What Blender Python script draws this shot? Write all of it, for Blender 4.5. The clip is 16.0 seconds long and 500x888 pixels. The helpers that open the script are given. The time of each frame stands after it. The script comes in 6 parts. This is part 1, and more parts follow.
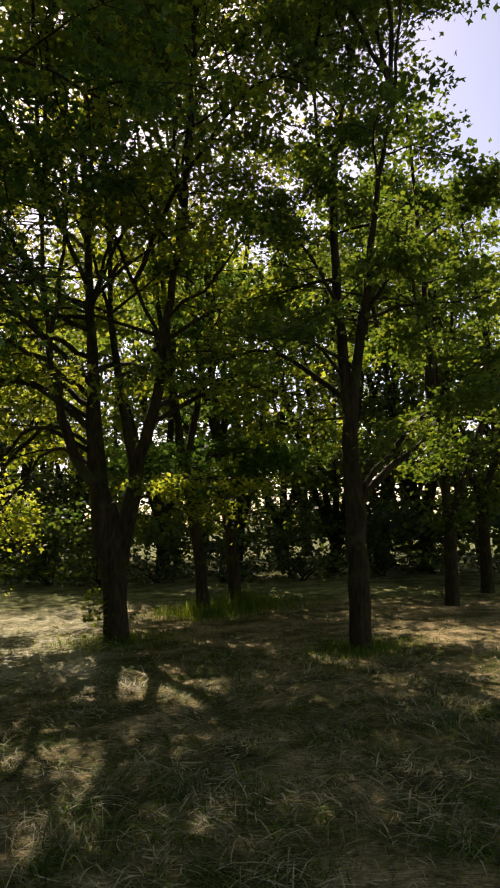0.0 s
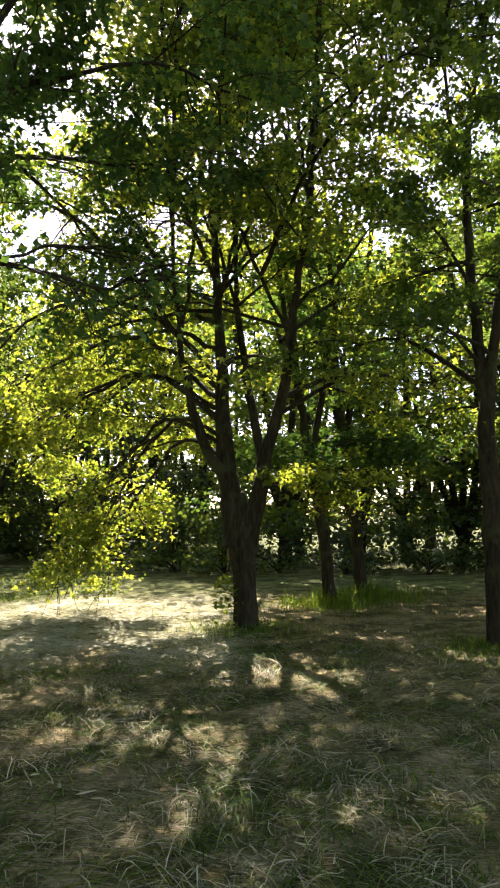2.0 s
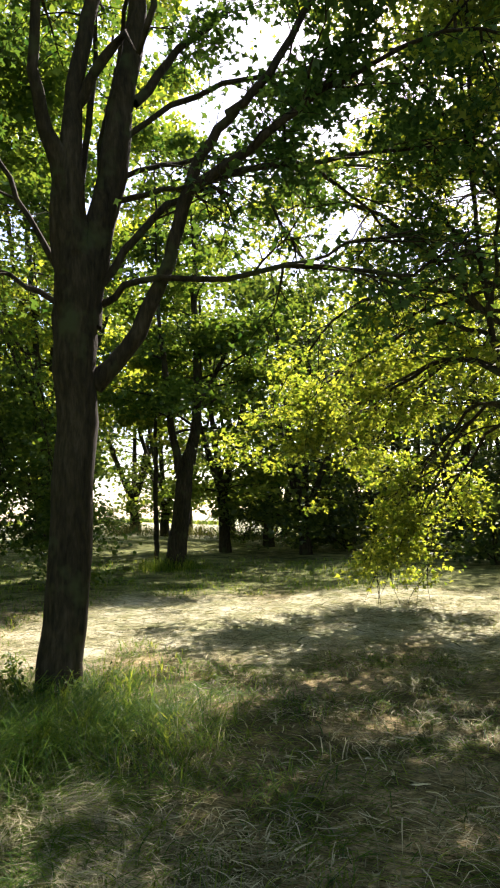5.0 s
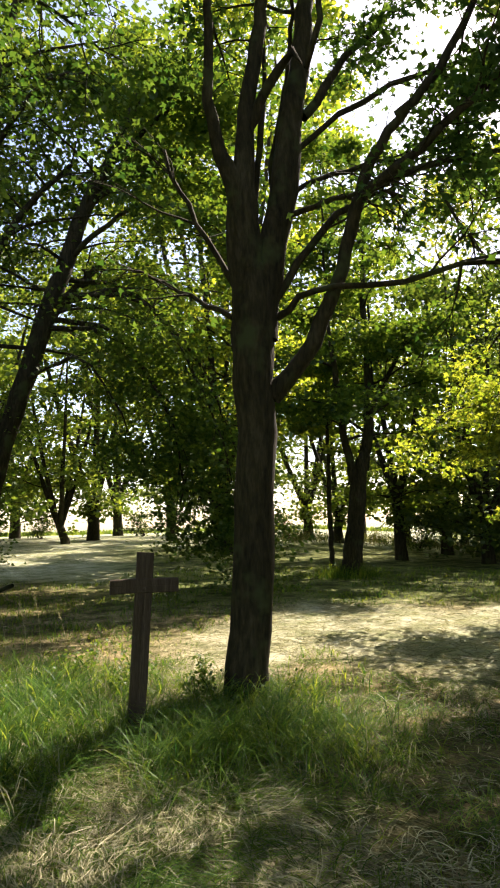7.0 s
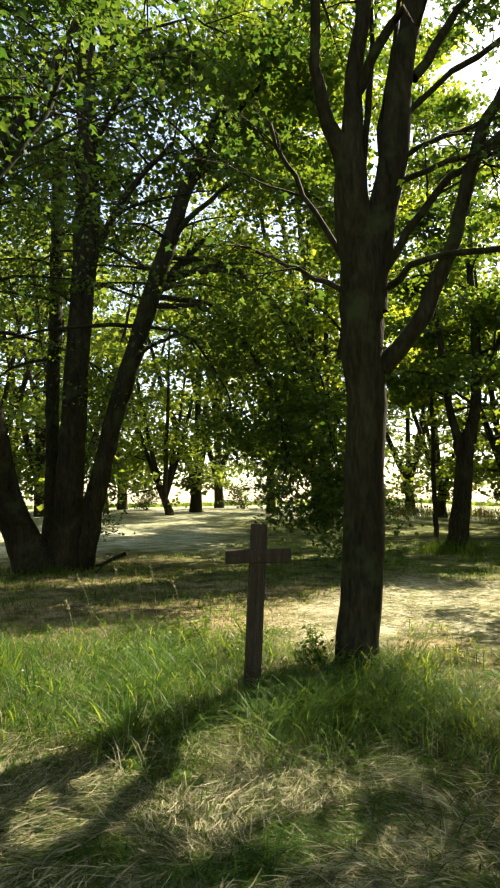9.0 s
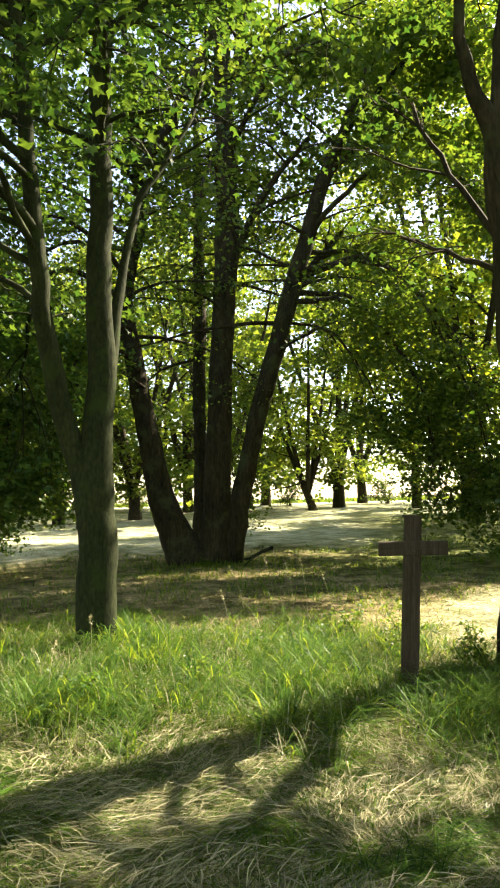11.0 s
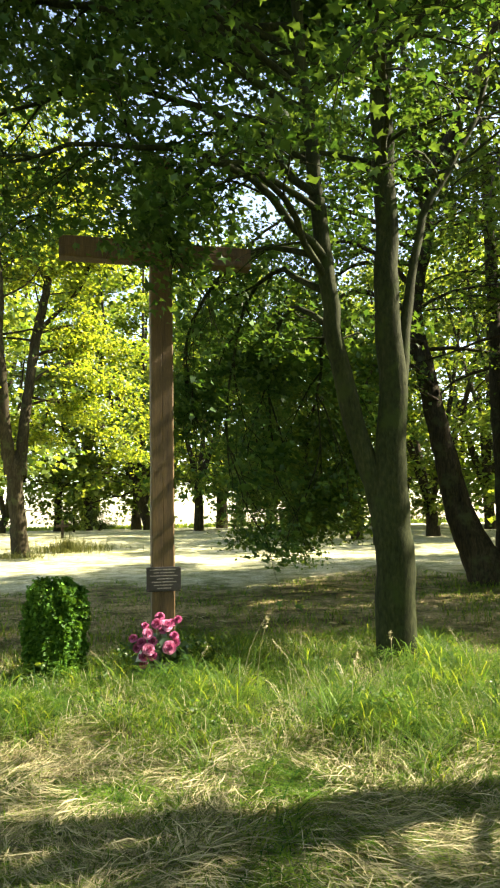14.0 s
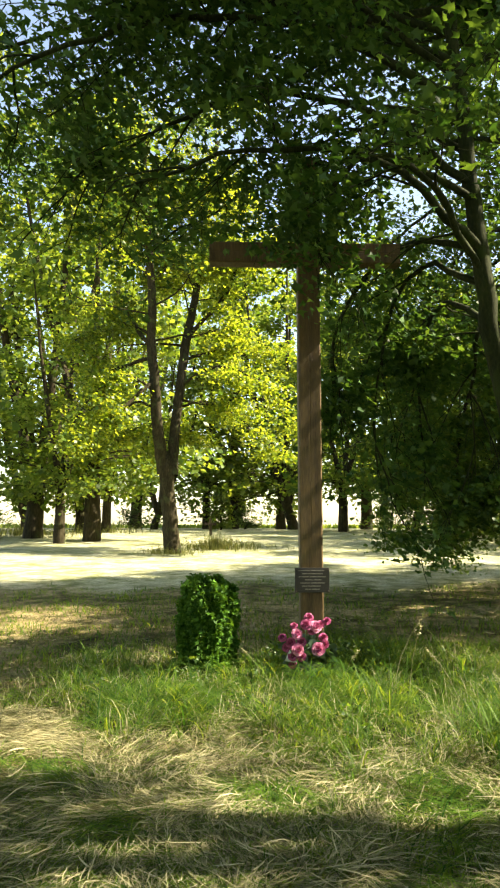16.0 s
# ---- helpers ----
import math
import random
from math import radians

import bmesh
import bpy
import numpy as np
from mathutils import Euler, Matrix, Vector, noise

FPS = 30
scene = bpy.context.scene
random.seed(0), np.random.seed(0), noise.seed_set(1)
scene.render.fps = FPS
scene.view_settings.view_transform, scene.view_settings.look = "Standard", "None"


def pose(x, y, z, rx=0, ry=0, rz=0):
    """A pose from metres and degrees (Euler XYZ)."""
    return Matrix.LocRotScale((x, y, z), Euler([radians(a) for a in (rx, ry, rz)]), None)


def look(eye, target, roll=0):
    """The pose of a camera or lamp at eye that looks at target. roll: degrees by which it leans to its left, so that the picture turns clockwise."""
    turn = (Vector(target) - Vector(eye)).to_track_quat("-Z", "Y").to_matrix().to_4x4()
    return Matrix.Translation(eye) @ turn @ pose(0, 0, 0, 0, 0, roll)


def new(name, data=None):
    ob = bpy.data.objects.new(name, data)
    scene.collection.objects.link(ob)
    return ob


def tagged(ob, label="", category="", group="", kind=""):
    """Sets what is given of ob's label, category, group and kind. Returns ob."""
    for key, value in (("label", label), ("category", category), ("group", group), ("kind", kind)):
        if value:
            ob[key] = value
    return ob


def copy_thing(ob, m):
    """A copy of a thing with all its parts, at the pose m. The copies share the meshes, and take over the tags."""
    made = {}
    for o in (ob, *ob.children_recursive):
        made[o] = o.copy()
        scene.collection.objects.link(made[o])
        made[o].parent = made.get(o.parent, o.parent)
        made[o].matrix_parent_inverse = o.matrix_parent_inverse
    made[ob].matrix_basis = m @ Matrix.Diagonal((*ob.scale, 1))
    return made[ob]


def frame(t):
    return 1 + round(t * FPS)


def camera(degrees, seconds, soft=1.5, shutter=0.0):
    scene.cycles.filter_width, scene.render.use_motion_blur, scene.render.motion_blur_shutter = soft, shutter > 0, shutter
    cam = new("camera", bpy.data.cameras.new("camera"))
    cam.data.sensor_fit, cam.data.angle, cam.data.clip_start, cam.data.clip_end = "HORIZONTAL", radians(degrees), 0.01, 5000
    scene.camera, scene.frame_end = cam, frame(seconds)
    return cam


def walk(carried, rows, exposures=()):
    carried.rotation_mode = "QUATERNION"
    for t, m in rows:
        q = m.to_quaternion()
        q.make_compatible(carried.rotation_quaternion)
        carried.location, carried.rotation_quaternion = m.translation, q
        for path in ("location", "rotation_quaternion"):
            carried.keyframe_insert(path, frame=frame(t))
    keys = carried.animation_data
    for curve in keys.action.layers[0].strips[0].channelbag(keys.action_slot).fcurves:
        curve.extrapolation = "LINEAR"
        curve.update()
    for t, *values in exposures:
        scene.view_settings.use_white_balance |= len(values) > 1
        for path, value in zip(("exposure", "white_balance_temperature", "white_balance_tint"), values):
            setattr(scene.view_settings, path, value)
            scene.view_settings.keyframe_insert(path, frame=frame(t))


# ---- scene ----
cam = camera(40.3, 16.0, soft=2.1)
PATH = [
    (0.0, -0.000, -0.000, 1.613, 0.00, 6.64, -1.67),
    (0.5, -0.041, -0.000, 1.612, 1.96, 6.61, -1.64),
    (1.0, -0.094, 0.010, 1.613, 4.49, 6.48, -1.22),
    (1.5, -0.133, 0.008, 1.611, 6.89, 6.34, -0.89),
    (2.0, -0.161, 0.003, 1.611, 9.83, 6.10, -0.92),
    (2.5, -0.188, -0.003, 1.613, 13.89, 5.60, -0.79),
    (3.0, -0.235, -0.013, 1.609, 17.69, 5.04, -1.28),
    (3.5, -0.232, 0.001, 1.607, 22.01, 4.35, -1.97),
    (4.0, -0.213, 0.056, 1.611, 27.34, 3.74, -1.75),
    (4.5, -0.215, 0.075, 1.603, 31.99, 4.20, -1.57),
    (5.0, -0.210, 0.050, 1.603, 35.55, 5.91, -1.54),
    (7.5, -0.279, -0.020, 1.633, 52.92, 6.17, -1.34),
    (8.0, -0.286, -0.051, 1.639, 55.44, 5.52, -1.11),
    (10.5, -0.313, -0.197, 1.590, 64.95, 4.44, -1.49),
    (11.0, -0.330, -0.195, 1.589, 69.92, 4.66, -1.47),
    (11.5, -0.337, -0.194, 1.589, 73.76, 4.92, -1.13),
    (12.0, -0.345, -0.191, 1.588, 77.31, 5.04, -1.10),
    (12.5, -0.337, -0.194, 1.588, 81.17, 5.33, -1.23),
    (13.0, -0.330, -0.187, 1.593, 85.39, 5.92, -1.38),
    (13.5, -0.317, -0.183, 1.596, 89.80, 6.29, -1.60),
    (14.0, -0.320, -0.182, 1.591, 94.40, 6.51, -1.15),
    (14.5, -0.327, -0.188, 1.595, 97.96, 6.47, -0.58),
    (15.0, -0.339, -0.198, 1.594, 101.75, 6.56, -0.27),
    (15.5, -0.353, -0.207, 1.593, 104.66, 6.58, -0.06),
    (16.0, -0.350, -0.241, 1.600, 106.48, 6.65, 0.07),
]
walk(cam, [(t, pose(x, y, z, 0, 0, yaw) @ pose(0, 0, 0, 90 + pitch) @ pose(0, 0, 0, 0, 0, roll)) for t, x, y, z, yaw, pitch, roll in PATH],
     [(0.0, 0.92, 7700, 28), (0.5, 1.35, 7500, 28), (1.0, 1.82, 7200, 28), (1.5, 2.07, 6900, 27), (2.5, 2.17, 6700, 28), (5.0, 1.82, 6800, 23), (7.5, 1.67, 7500, 18), (10.5, 2.22, 7900, 12), (11.0, 2.39, 8000, 12), (14.5, 2.47, 8200, 11), (16.0, 2.2, 8400, 9)])

# ---- light ----
SUN_AZ, SUN_EL = 15.0, 45.0          # degrees to the left of +y, degrees above the horizon
world = bpy.data.worlds.new("sky")
scene.world = world
world.use_nodes = True
wn = world.node_tree.nodes
sky = wn.new("ShaderNodeTexSky")
sky.sky_type = "NISHITA"
sky.sun_disc = False
sky.sun_elevation = radians(SUN_EL)
sky.sun_rotation = radians(360 - SUN_AZ)
sky.dust_density = 0.9
wn["Background"].inputs["Strength"].default_value = 0.10
world.node_tree.links.new(sky.outputs["Color"], wn["Background"].inputs["Color"])

sun_data = bpy.data.lights.new("sun", "SUN")
sun_data.energy, sun_data.angle, sun_data.color = 5.0, radians(0.53), (1.0, 0.96, 0.89)
sun = new("sun", sun_data)
to_sun = Vector((-math.sin(radians(SUN_AZ)) * math.cos(radians(SUN_EL)), math.cos(radians(SUN_AZ)) * math.cos(radians(SUN_EL)), math.sin(radians(SUN_EL))))
sun.matrix_world = look(to_sun * 60, (0, 0, 0))


# ---- materials ----
def nodes_of(name):
    m = bpy.data.materials.new(name)
    m.use_nodes = True
    m.node_tree.nodes.clear()
    return m, m.node_tree.nodes, m.node_tree.links


def ramp(n, stops):
    r = n.new("ShaderNodeValToRGB")
    els = r.color_ramp.elements
    while len(els) < len(stops):
        els.new(0.5)
    for e, (p, c) in zip(els, stops):
        e.position, e.color = p, (*c, 1)
    return r


def noise_tex(n, l, scale, detail=4, source=None, rough=0.6):
    t = n.new("ShaderNodeTexNoise")
    t.inputs["Scale"].default_value, t.inputs["Detail"].default_value, t.inputs["Roughness"].default_value = scale, detail, rough
    if source is not None:
        l.new(source, t.inputs["Vector"])
    return t


def leafy(name, dark, light, through_dark, through_light, share=0.45, gloss=0.06, rough=0.45):
    """Thin leaf or blade: a matt face, light shining through it, a little gloss; each piece its own tone."""
    m, n, l = nodes_of(name)
    geo = n.new("ShaderNodeNewGeometry")
    face = ramp(n, [(0.0, dark), (0.7, light), (1.0, tuple(min(1, c * 1.5) for c in light))])
    shine = ramp(n, [(0.0, through_dark), (1.0, through_light)])
    l.new(geo.outputs["Random Per Island"], face.inputs[0])
    l.new(geo.outputs["Random Per Island"], shine.inputs[0])
    dif, tra, glo = n.new("ShaderNodeBsdfDiffuse"), n.new("ShaderNodeBsdfTranslucent"), n.new("ShaderNodeBsdfGlossy")
    glo.inputs["Roughness"].default_value = rough
    l.new(face.outputs[0], dif.inputs["Color"])
    l.new(shine.outputs[0], tra.inputs["Color"])
    a, b = n.new("ShaderNodeMixShader"), n.new("ShaderNodeMixShader")
    a.inputs[0].default_value, b.inputs[0].default_value = share, gloss
    l.new(dif.outputs[0], a.inputs[1]), l.new(tra.outputs[0], a.inputs[2])
    l.new(a.outputs[0], b.inputs[1]), l.new(glo.outputs[0], b.inputs[2])
    out = n.new("ShaderNodeOutputMaterial")
    l.new(b.outputs[0], out.inputs["Surface"])
    return m


def surface(name, stops, scale, fine=30.0, rough=0.85, bump=0.3, stretch=(1, 1, 1), metal=0.0, mottled=None, dist=0.02):
    """Solid stuff: colour by coarse noise, grain by fine noise, relief from both."""
    m, n, l = nodes_of(name)
    tc, mp = n.new("ShaderNodeTexCoord"), n.new("ShaderNodeMapping")
    mp.inputs["Scale"].default_value = stretch
    l.new(tc.outputs["Object"], mp.inputs["Vector"])
    big, small = noise_tex(n, l, scale, 5, mp.outputs[0]), noise_tex(n, l, fine, 4, mp.outputs[0])
    mix = n.new("ShaderNodeMath")
    mix.operation = "MULTIPLY_ADD"
    mix.inputs[1].default_value, mix.inputs[2].default_value = 0.55, 0.0
    l.new(small.outputs["Fac"], mix.inputs[0])
    add = n.new("ShaderNodeMath")
    add.operation = "MULTIPLY_ADD"
    add.inputs[1].default_value = 0.45
    l.new(big.outputs["Fac"], add.inputs[0]), l.new(mix.outputs[0], add.inputs[2])
    cr = ramp(n, stops)
    l.new(add.outputs[0], cr.inputs[0])
    bs, out = n.new("ShaderNodeBsdfPrincipled"), n.new("ShaderNodeOutputMaterial")
    bs.inputs["Roughness"].default_value, bs.inputs["Metallic"].default_value = rough, metal
    bs.inputs["Specular IOR Level"].default_value = 0.12 if rough > 0.8 else 0.4
    colour = cr.outputs[0]
    if mottled:
        spots = noise_tex(n, l, mottled[0], 3, tc.outputs["Object"])
        sr = ramp(n, [(mottled[1], (0, 0, 0)), (mottled[1] + 0.12, (1, 1, 1))])
        l.new(spots.outputs["Fac"], sr.inputs[0])
        mx = n.new("ShaderNodeMix")
        mx.data_type = "RGBA"
        l.new(sr.outputs[0], mx.inputs[0])
        l.new(colour, mx.inputs[6])
        mx.inputs[7].default_value = (*mottled[2], 1)
        colour = mx.outputs[2]
    l.new(colour, bs.inputs["Base Color"])
    bp = n.new("ShaderNodeBump")
    bp.inputs["Strength"].default_value, bp.inputs["Distance"].default_value = bump, dist
    l.new(add.outputs[0], bp.inputs["Height"])
    l.new(bp.outputs[0], bs.inputs["Normal"])
    l.new(bs.outputs[0], out.inputs["Surface"])
    return m


MAPLE = leafy("maple_leaf", (0.018, 0.054, 0.012), (0.040, 0.098, 0.022), (0.13, 0.24, 0.012), (0.58, 0.60, 0.045), 0.54, 0.03)
# maple leaf again, greener and dimmer: crown shade put into the colour
SHADED_MAPLE = leafy("shaded_maple_leaf", (0.022, 0.066, 0.018), (0.048, 0.118, 0.032), (0.040, 0.115, 0.013), (0.145, 0.23, 0.023), 0.43, 0.02)
LINDEN = leafy("linden_leaf", (0.018, 0.055, 0.012), (0.044, 0.102, 0.022), (0.075, 0.17, 0.012), (0.25, 0.32, 0.028), 0.46, 0.03)
# darker copy of the woodland leaf, with the wood's shade in its colour
SHADE_LEAF = leafy("shaded_wood_leaf", (0.014, 0.036, 0.014), (0.036, 0.075, 0.028), (0.06, 0.12, 0.014), (0.24, 0.30, 0.03), 0.38, 0.03)
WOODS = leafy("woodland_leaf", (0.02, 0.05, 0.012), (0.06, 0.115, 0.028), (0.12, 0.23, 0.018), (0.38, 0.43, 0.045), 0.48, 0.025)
GREEN_BLADE = leafy("green_grass_blade", (0.012, 0.044, 0.010), (0.060, 0.130, 0.022), (0.05, 0.19, 0.012), (0.46, 0.51, 0.04), 0.44, 0.012)
MOWN_BLADE = leafy("mown_grass_blade", (0.020, 0.042, 0.010), (0.100, 0.112, 0.032), (0.12, 0.16, 0.03), (0.34, 0.30, 0.09), 0.3, 0.012)
HAY = leafy("hay_strand", (0.045, 0.056, 0.018), (0.37, 0.345, 0.20), (0.16, 0.17, 0.05), (0.46, 0.41, 0.19), 0.25, 0.015)
BOX_LEAF = leafy("shrub_leaf", (0.024, 0.078, 0.014), (0.066, 0.165, 0.026), (0.07, 0.19, 0.016), (0.17, 0.33, 0.025), 0.30, 0.008)
BARK = surface("bark", [(0.30, (0.007, 0.006, 0.004)), (0.52, (0.034, 0.029, 0.016)), (0.72, (0.078, 0.066, 0.040))], 5.0, 26.0, 0.95, 0.9, (1, 1, 0.22), mottled=(2.5, 0.55, (0.046, 0.056, 0.024)))
SMOOTH_BARK = surface("smooth_bark", [(0.30, (0.008, 0.010, 0.005)), (0.52, (0.026, 0.033, 0.013)), (0.72, (0.054, 0.062, 0.028))], 4.0, 34.0, 0.9, 0.55, (1, 1, 0.35), mottled=(3.2, 0.54, (0.030, 0.045, 0.013)))
BEAM = surface("stained_timber", [(0.30, (0.030, 0.015, 0.008)), (0.52, (0.092, 0.058, 0.022)), (0.72, (0.17, 0.112, 0.046))], 3.0, 40.0, 0.6, 0.35, (5, 5, 0.25), dist=0.006)
OLD_WOOD = surface("weathered_timber", [(0.30, (0.022, 0.016, 0.011)), (0.52, (0.060, 0.046, 0.032)), (0.72, (0.12, 0.095, 0.068))], 4.0, 45.0, 0.9, 0.6, (6, 6, 0.3), dist=0.008)


# ---- small tools ----
def mesh_of(name, verts, faces_flat, sizes, smooth=False):
    """A mesh from arrays: corner positions, the faces' corners in a row, and the corners of each face."""
    me = bpy.data.meshes.new(name)
    verts, faces_flat, sizes = np.asarray(verts, np.float32), np.asarray(faces_flat, np.int32), np.asarray(sizes, np.int32)
    me.vertices.add(len(verts))
    me.vertices.foreach_set("co", verts.ravel())
    me.loops.add(len(faces_flat))
    me.loops.foreach_set("vertex_index", faces_flat)
    me.polygons.add(len(sizes))
    me.polygons.foreach_set("loop_start", np.concatenate([[0], np.cumsum(sizes)[:-1]]).astype(np.int32))
    if smooth:
        me.polygons.foreach_set("use_smooth", np.ones(len(sizes), bool))
    me.update(calc_edges=True)
    return me


def part_mesh(name, me, material, parent=None, label=""):
    ob = new(name, me)
    me.materials.append(material)
    ob.parent = parent
    return tagged(ob, label)


def part(name, bm, material, parent=None, label=""):
    me = bpy.data.meshes.new(name)
    bm.to_mesh(me)
    bm.free()
    return part_mesh(name, me, material, parent, label)


def ground_z(x, y):
    """The ground: flat where one stands, rising gently to a plain beyond the trees on the left."""
    r = np.hypot(x, y)
    az = np.degrees(np.arctan2(-np.asarray(x), np.asarray(y)))
    w = np.clip((az - 33) / 12, 0, 1) * np.clip((215 - np.where(az < -90, az + 360, az)) / 40, 0, 1)
    w = np.where(az < -90, np.clip((-145 - az) / 40, 0, 1), w)
    return w * np.clip(0.027 * (r - 18), 0, 1.05)


def spot(az, d):
    """Ground point at d metres, az degrees to the left of +y."""
    x, y = -d * math.sin(radians(az)), d * math.cos(radians(az))
    return Vector((x, y, float(ground_z(x, y))))


class Tubes:
    """Collects tapered limbs into one mesh."""

    def __init__(self):
        self.v, self.f, self.n = [], [], 0

    def add(self, pts, radii, sides=6, flare=0.0, rng=None):
        pts = np.asarray(pts, float)
        tan = np.gradient(pts, axis=0)
        tan /= np.linalg.norm(tan, axis=1)[:, None] + 1e-9
        ref = np.array((0.31, 0.95, 0.05)) if abs(tan[0][2]) > 0.5 else np.array((0.05, 0.1, 1.0))
        a = np.cross(tan, ref)
        a /= np.linalg.norm(a, axis=1)[:, None] + 1e-9
        b = np.cross(tan, a)
        th = np.linspace(0, 2 * np.pi, sides, endpoint=False)
        rr = np.repeat(np.asarray(radii, float)[:, None], sides, 1)
        if rng is not None:
            rr = rr * (1 + 0.03 * rng.standard_normal(rr.shape)) * (1 + 0.06 * np.sin(3 * th + rng.uniform(0, 6)))[None, :]
        if flare:
            z = pts[:, 2] - pts[0, 2]
            lobes = 1 + flare * np.exp(-z / 0.16)[:, None] * (0.75 + 0.5 * np.sin(5 * th + 1.3))[None, :]
            rr = rr * lobes
        ring = pts[:, None, :] + rr[..., None] * (np.cos(th)[None, :, None] * a[:, None, :] + np.sin(th)[None, :, None] * b[:, None, :])
        k = len(pts)
        base = self.n
        self.v.append(ring.reshape(-1, 3))
        i, j = np.meshgrid(np.arange(k - 1), np.arange(sides), indexing="ij")
        q = np.stack([i * sides + j, i * sides + (j + 1) % sides, (i + 1) * sides + (j + 1) % sides, (i + 1) * sides + j], -1) + base
        self.f.append(q.reshape(-1, 4))
        self.n += k * sides
        self.v.append(pts[-1:] + tan[-1:] * radii[-1])
        tip = self.n
        self.n += 1
        jj = np.arange(sides)
        top = base + (k - 1) * sides
        self.f.append(np.stack([top + jj, top + (jj + 1) % sides, np.full(sides, tip), np.full(sides, tip)], -1))

    def mesh(self, name):
        f = np.concatenate(self.f)
        tri = f[:, 2] == f[:, 3]
        quads, tris = f[~tri], f[tri][:, :3]
        return mesh_of(name, np.concatenate(self.v), np.concatenate([quads.ravel(), tris.ravel()]), np.concatenate([np.full(len(quads), 4), np.full(len(tris), 3)]), True)


def fine_path(ctrl, step=0.25):
    """A smooth path through (x, y, z, r) control points."""
    c = np.asarray(ctrl, float)
    if len(c) == 2:
        c = np.vstack([c[0], (c[0] + c[1]) / 2, c[1]])
    p = np.vstack([2 * c[0] - c[1], c, 2 * c[-1] - c[-2]])
    out = []
    for i in range(1, len(p) - 2):
        n = max(2, int(np.linalg.norm(p[i + 1, :3] - p[i, :3]) / step))
        t = np.linspace(0, 1, n, endpoint=False)[:, None]
        out.append(0.5 * (2 * p[i] + (p[i + 1] - p[i - 1]) * t + (2 * p[i - 1] - 5 * p[i] + 4 * p[i + 1] - p[i + 2]) * t ** 2 + (3 * p[i] - p[i - 1] - 3 * p[i + 1] + p[i + 2]) * t ** 3))
    out.append(p[-2:-1])
    o = np.vstack(out)
    o[:, 3] = np.maximum(o[:, 3], 0.004)
    return o


def sprout(rng, start, way, length, r0, sag, steps=7, wander=0.16):
    """A branch that leaves start along way and bends with sag (down where negative is lift)."""
    d = np.asarray(way, float)
    d = d / np.linalg.norm(d)
    p, out = np.asarray(start, float).copy(), []
    for i in range(steps):
        f = i / (steps - 1)
        out.append((*p, max(0.004, r0 * (1 - 0.85 * f))))
        d = d + wander * rng.standard_normal(3) * (1, 1, 0.7) + (0, 0, -sag / steps)
        d /= np.linalg.norm(d)
        p = p + d * length / (steps - 1)
    return np.array(out)


LEAF_SHAPE = np.array([(0, 0, 0), (-0.42, 0.18, 0.07), (-0.36, 0.66, 0.09), (0, 1, -0.10), (0.42, 0.18, 0.07), (0.36, 0.66, 0.09)])
LEAF_FACES = np.array([(0, 3, 2, 1), (0, 4, 5, 3)])
LOBED_SHAPE = np.array([(0, 0, 0), (-0.36, 0.06, 0.05), (-0.24, 0.30, 0.03), (-0.60, 0.56, 0.08), (-0.21, 0.60, 0.0), (0, 1.05, -0.14), (0.36, 0.06, 0.05), (0.24, 0.30, 0.03), (0.60, 0.56, 0.08), (0.21, 0.60, 0.0)])
LOBED_FACES = np.array([(0, 5, 4, 3, 2, 1), (0, 6, 7, 8, 9, 5)])
TRI_SHAPE = np.array([(0, 0, 0), (-0.56, 0.46, 0.10), (-0.17, 0.54, 0.02), (0, 1.08, -0.14), (0.17, 0.54, 0.02), (0.56, 0.46, 0.10)])
TRI_FACES = np.array([(0, 5, 4, 3, 2, 1)])
SPRIG_SHAPE = np.array([(0, 0, 0), (-0.45, 0.5, 0.1), (0, 1, -0.15), (0.45, 0.5, 0.1)])
SPRIG_FACES = np.array([(0, 3, 2, 1)])


def leaf_mesh(name, rng, where, size, simple=False, tilt=0.55, spread=0.22, lobed=False):
    """Leaves at the points given, mostly level, each turned, tilted and sized by chance."""
    n = len(where)
    sunward = np.array((-0.09, 0.34, 0))
    shape, faces = (SPRIG_SHAPE, SPRIG_FACES) if simple else (TRI_SHAPE, TRI_FACES) if lobed == 3 else (LOBED_SHAPE, LOBED_FACES) if lobed else (LEAF_SHAPE, LEAF_FACES)
    up = np.array((0, 0, 1.0)) + sunward + tilt * rng.standard_normal((n, 3))
    up /= np.linalg.norm(up, axis=1)[:, None]
    yaw = rng.uniform(0, 2 * np.pi, n)
    ah = np.stack([np.cos(yaw), np.sin(yaw), np.full(n, -0.45)], -1)
    ah -= up * (ah * up).sum(1)[:, None]
    ah /= np.linalg.norm(ah, axis=1)[:, None] + 1e-9
    side = np.cross(ah, up)
    s = size * np.clip(np.exp(spread * rng.standard_normal(n) - 0.04), 0.5, 1.5)
    v = where[:, None, :] + s[:, None, None] * (shape[None, :, 0, None] * side[:, None, :] + shape[None, :, 1, None] * ah[:, None, :] + shape[None, :, 2, None] * up[:, None, :])
    k = len(shape)
    f = faces[None] + (np.arange(n) * k)[:, None, None]
    return mesh_of(name, v.reshape(-1, 3), f.ravel(), np.full(n * len(faces), faces.shape[1]))


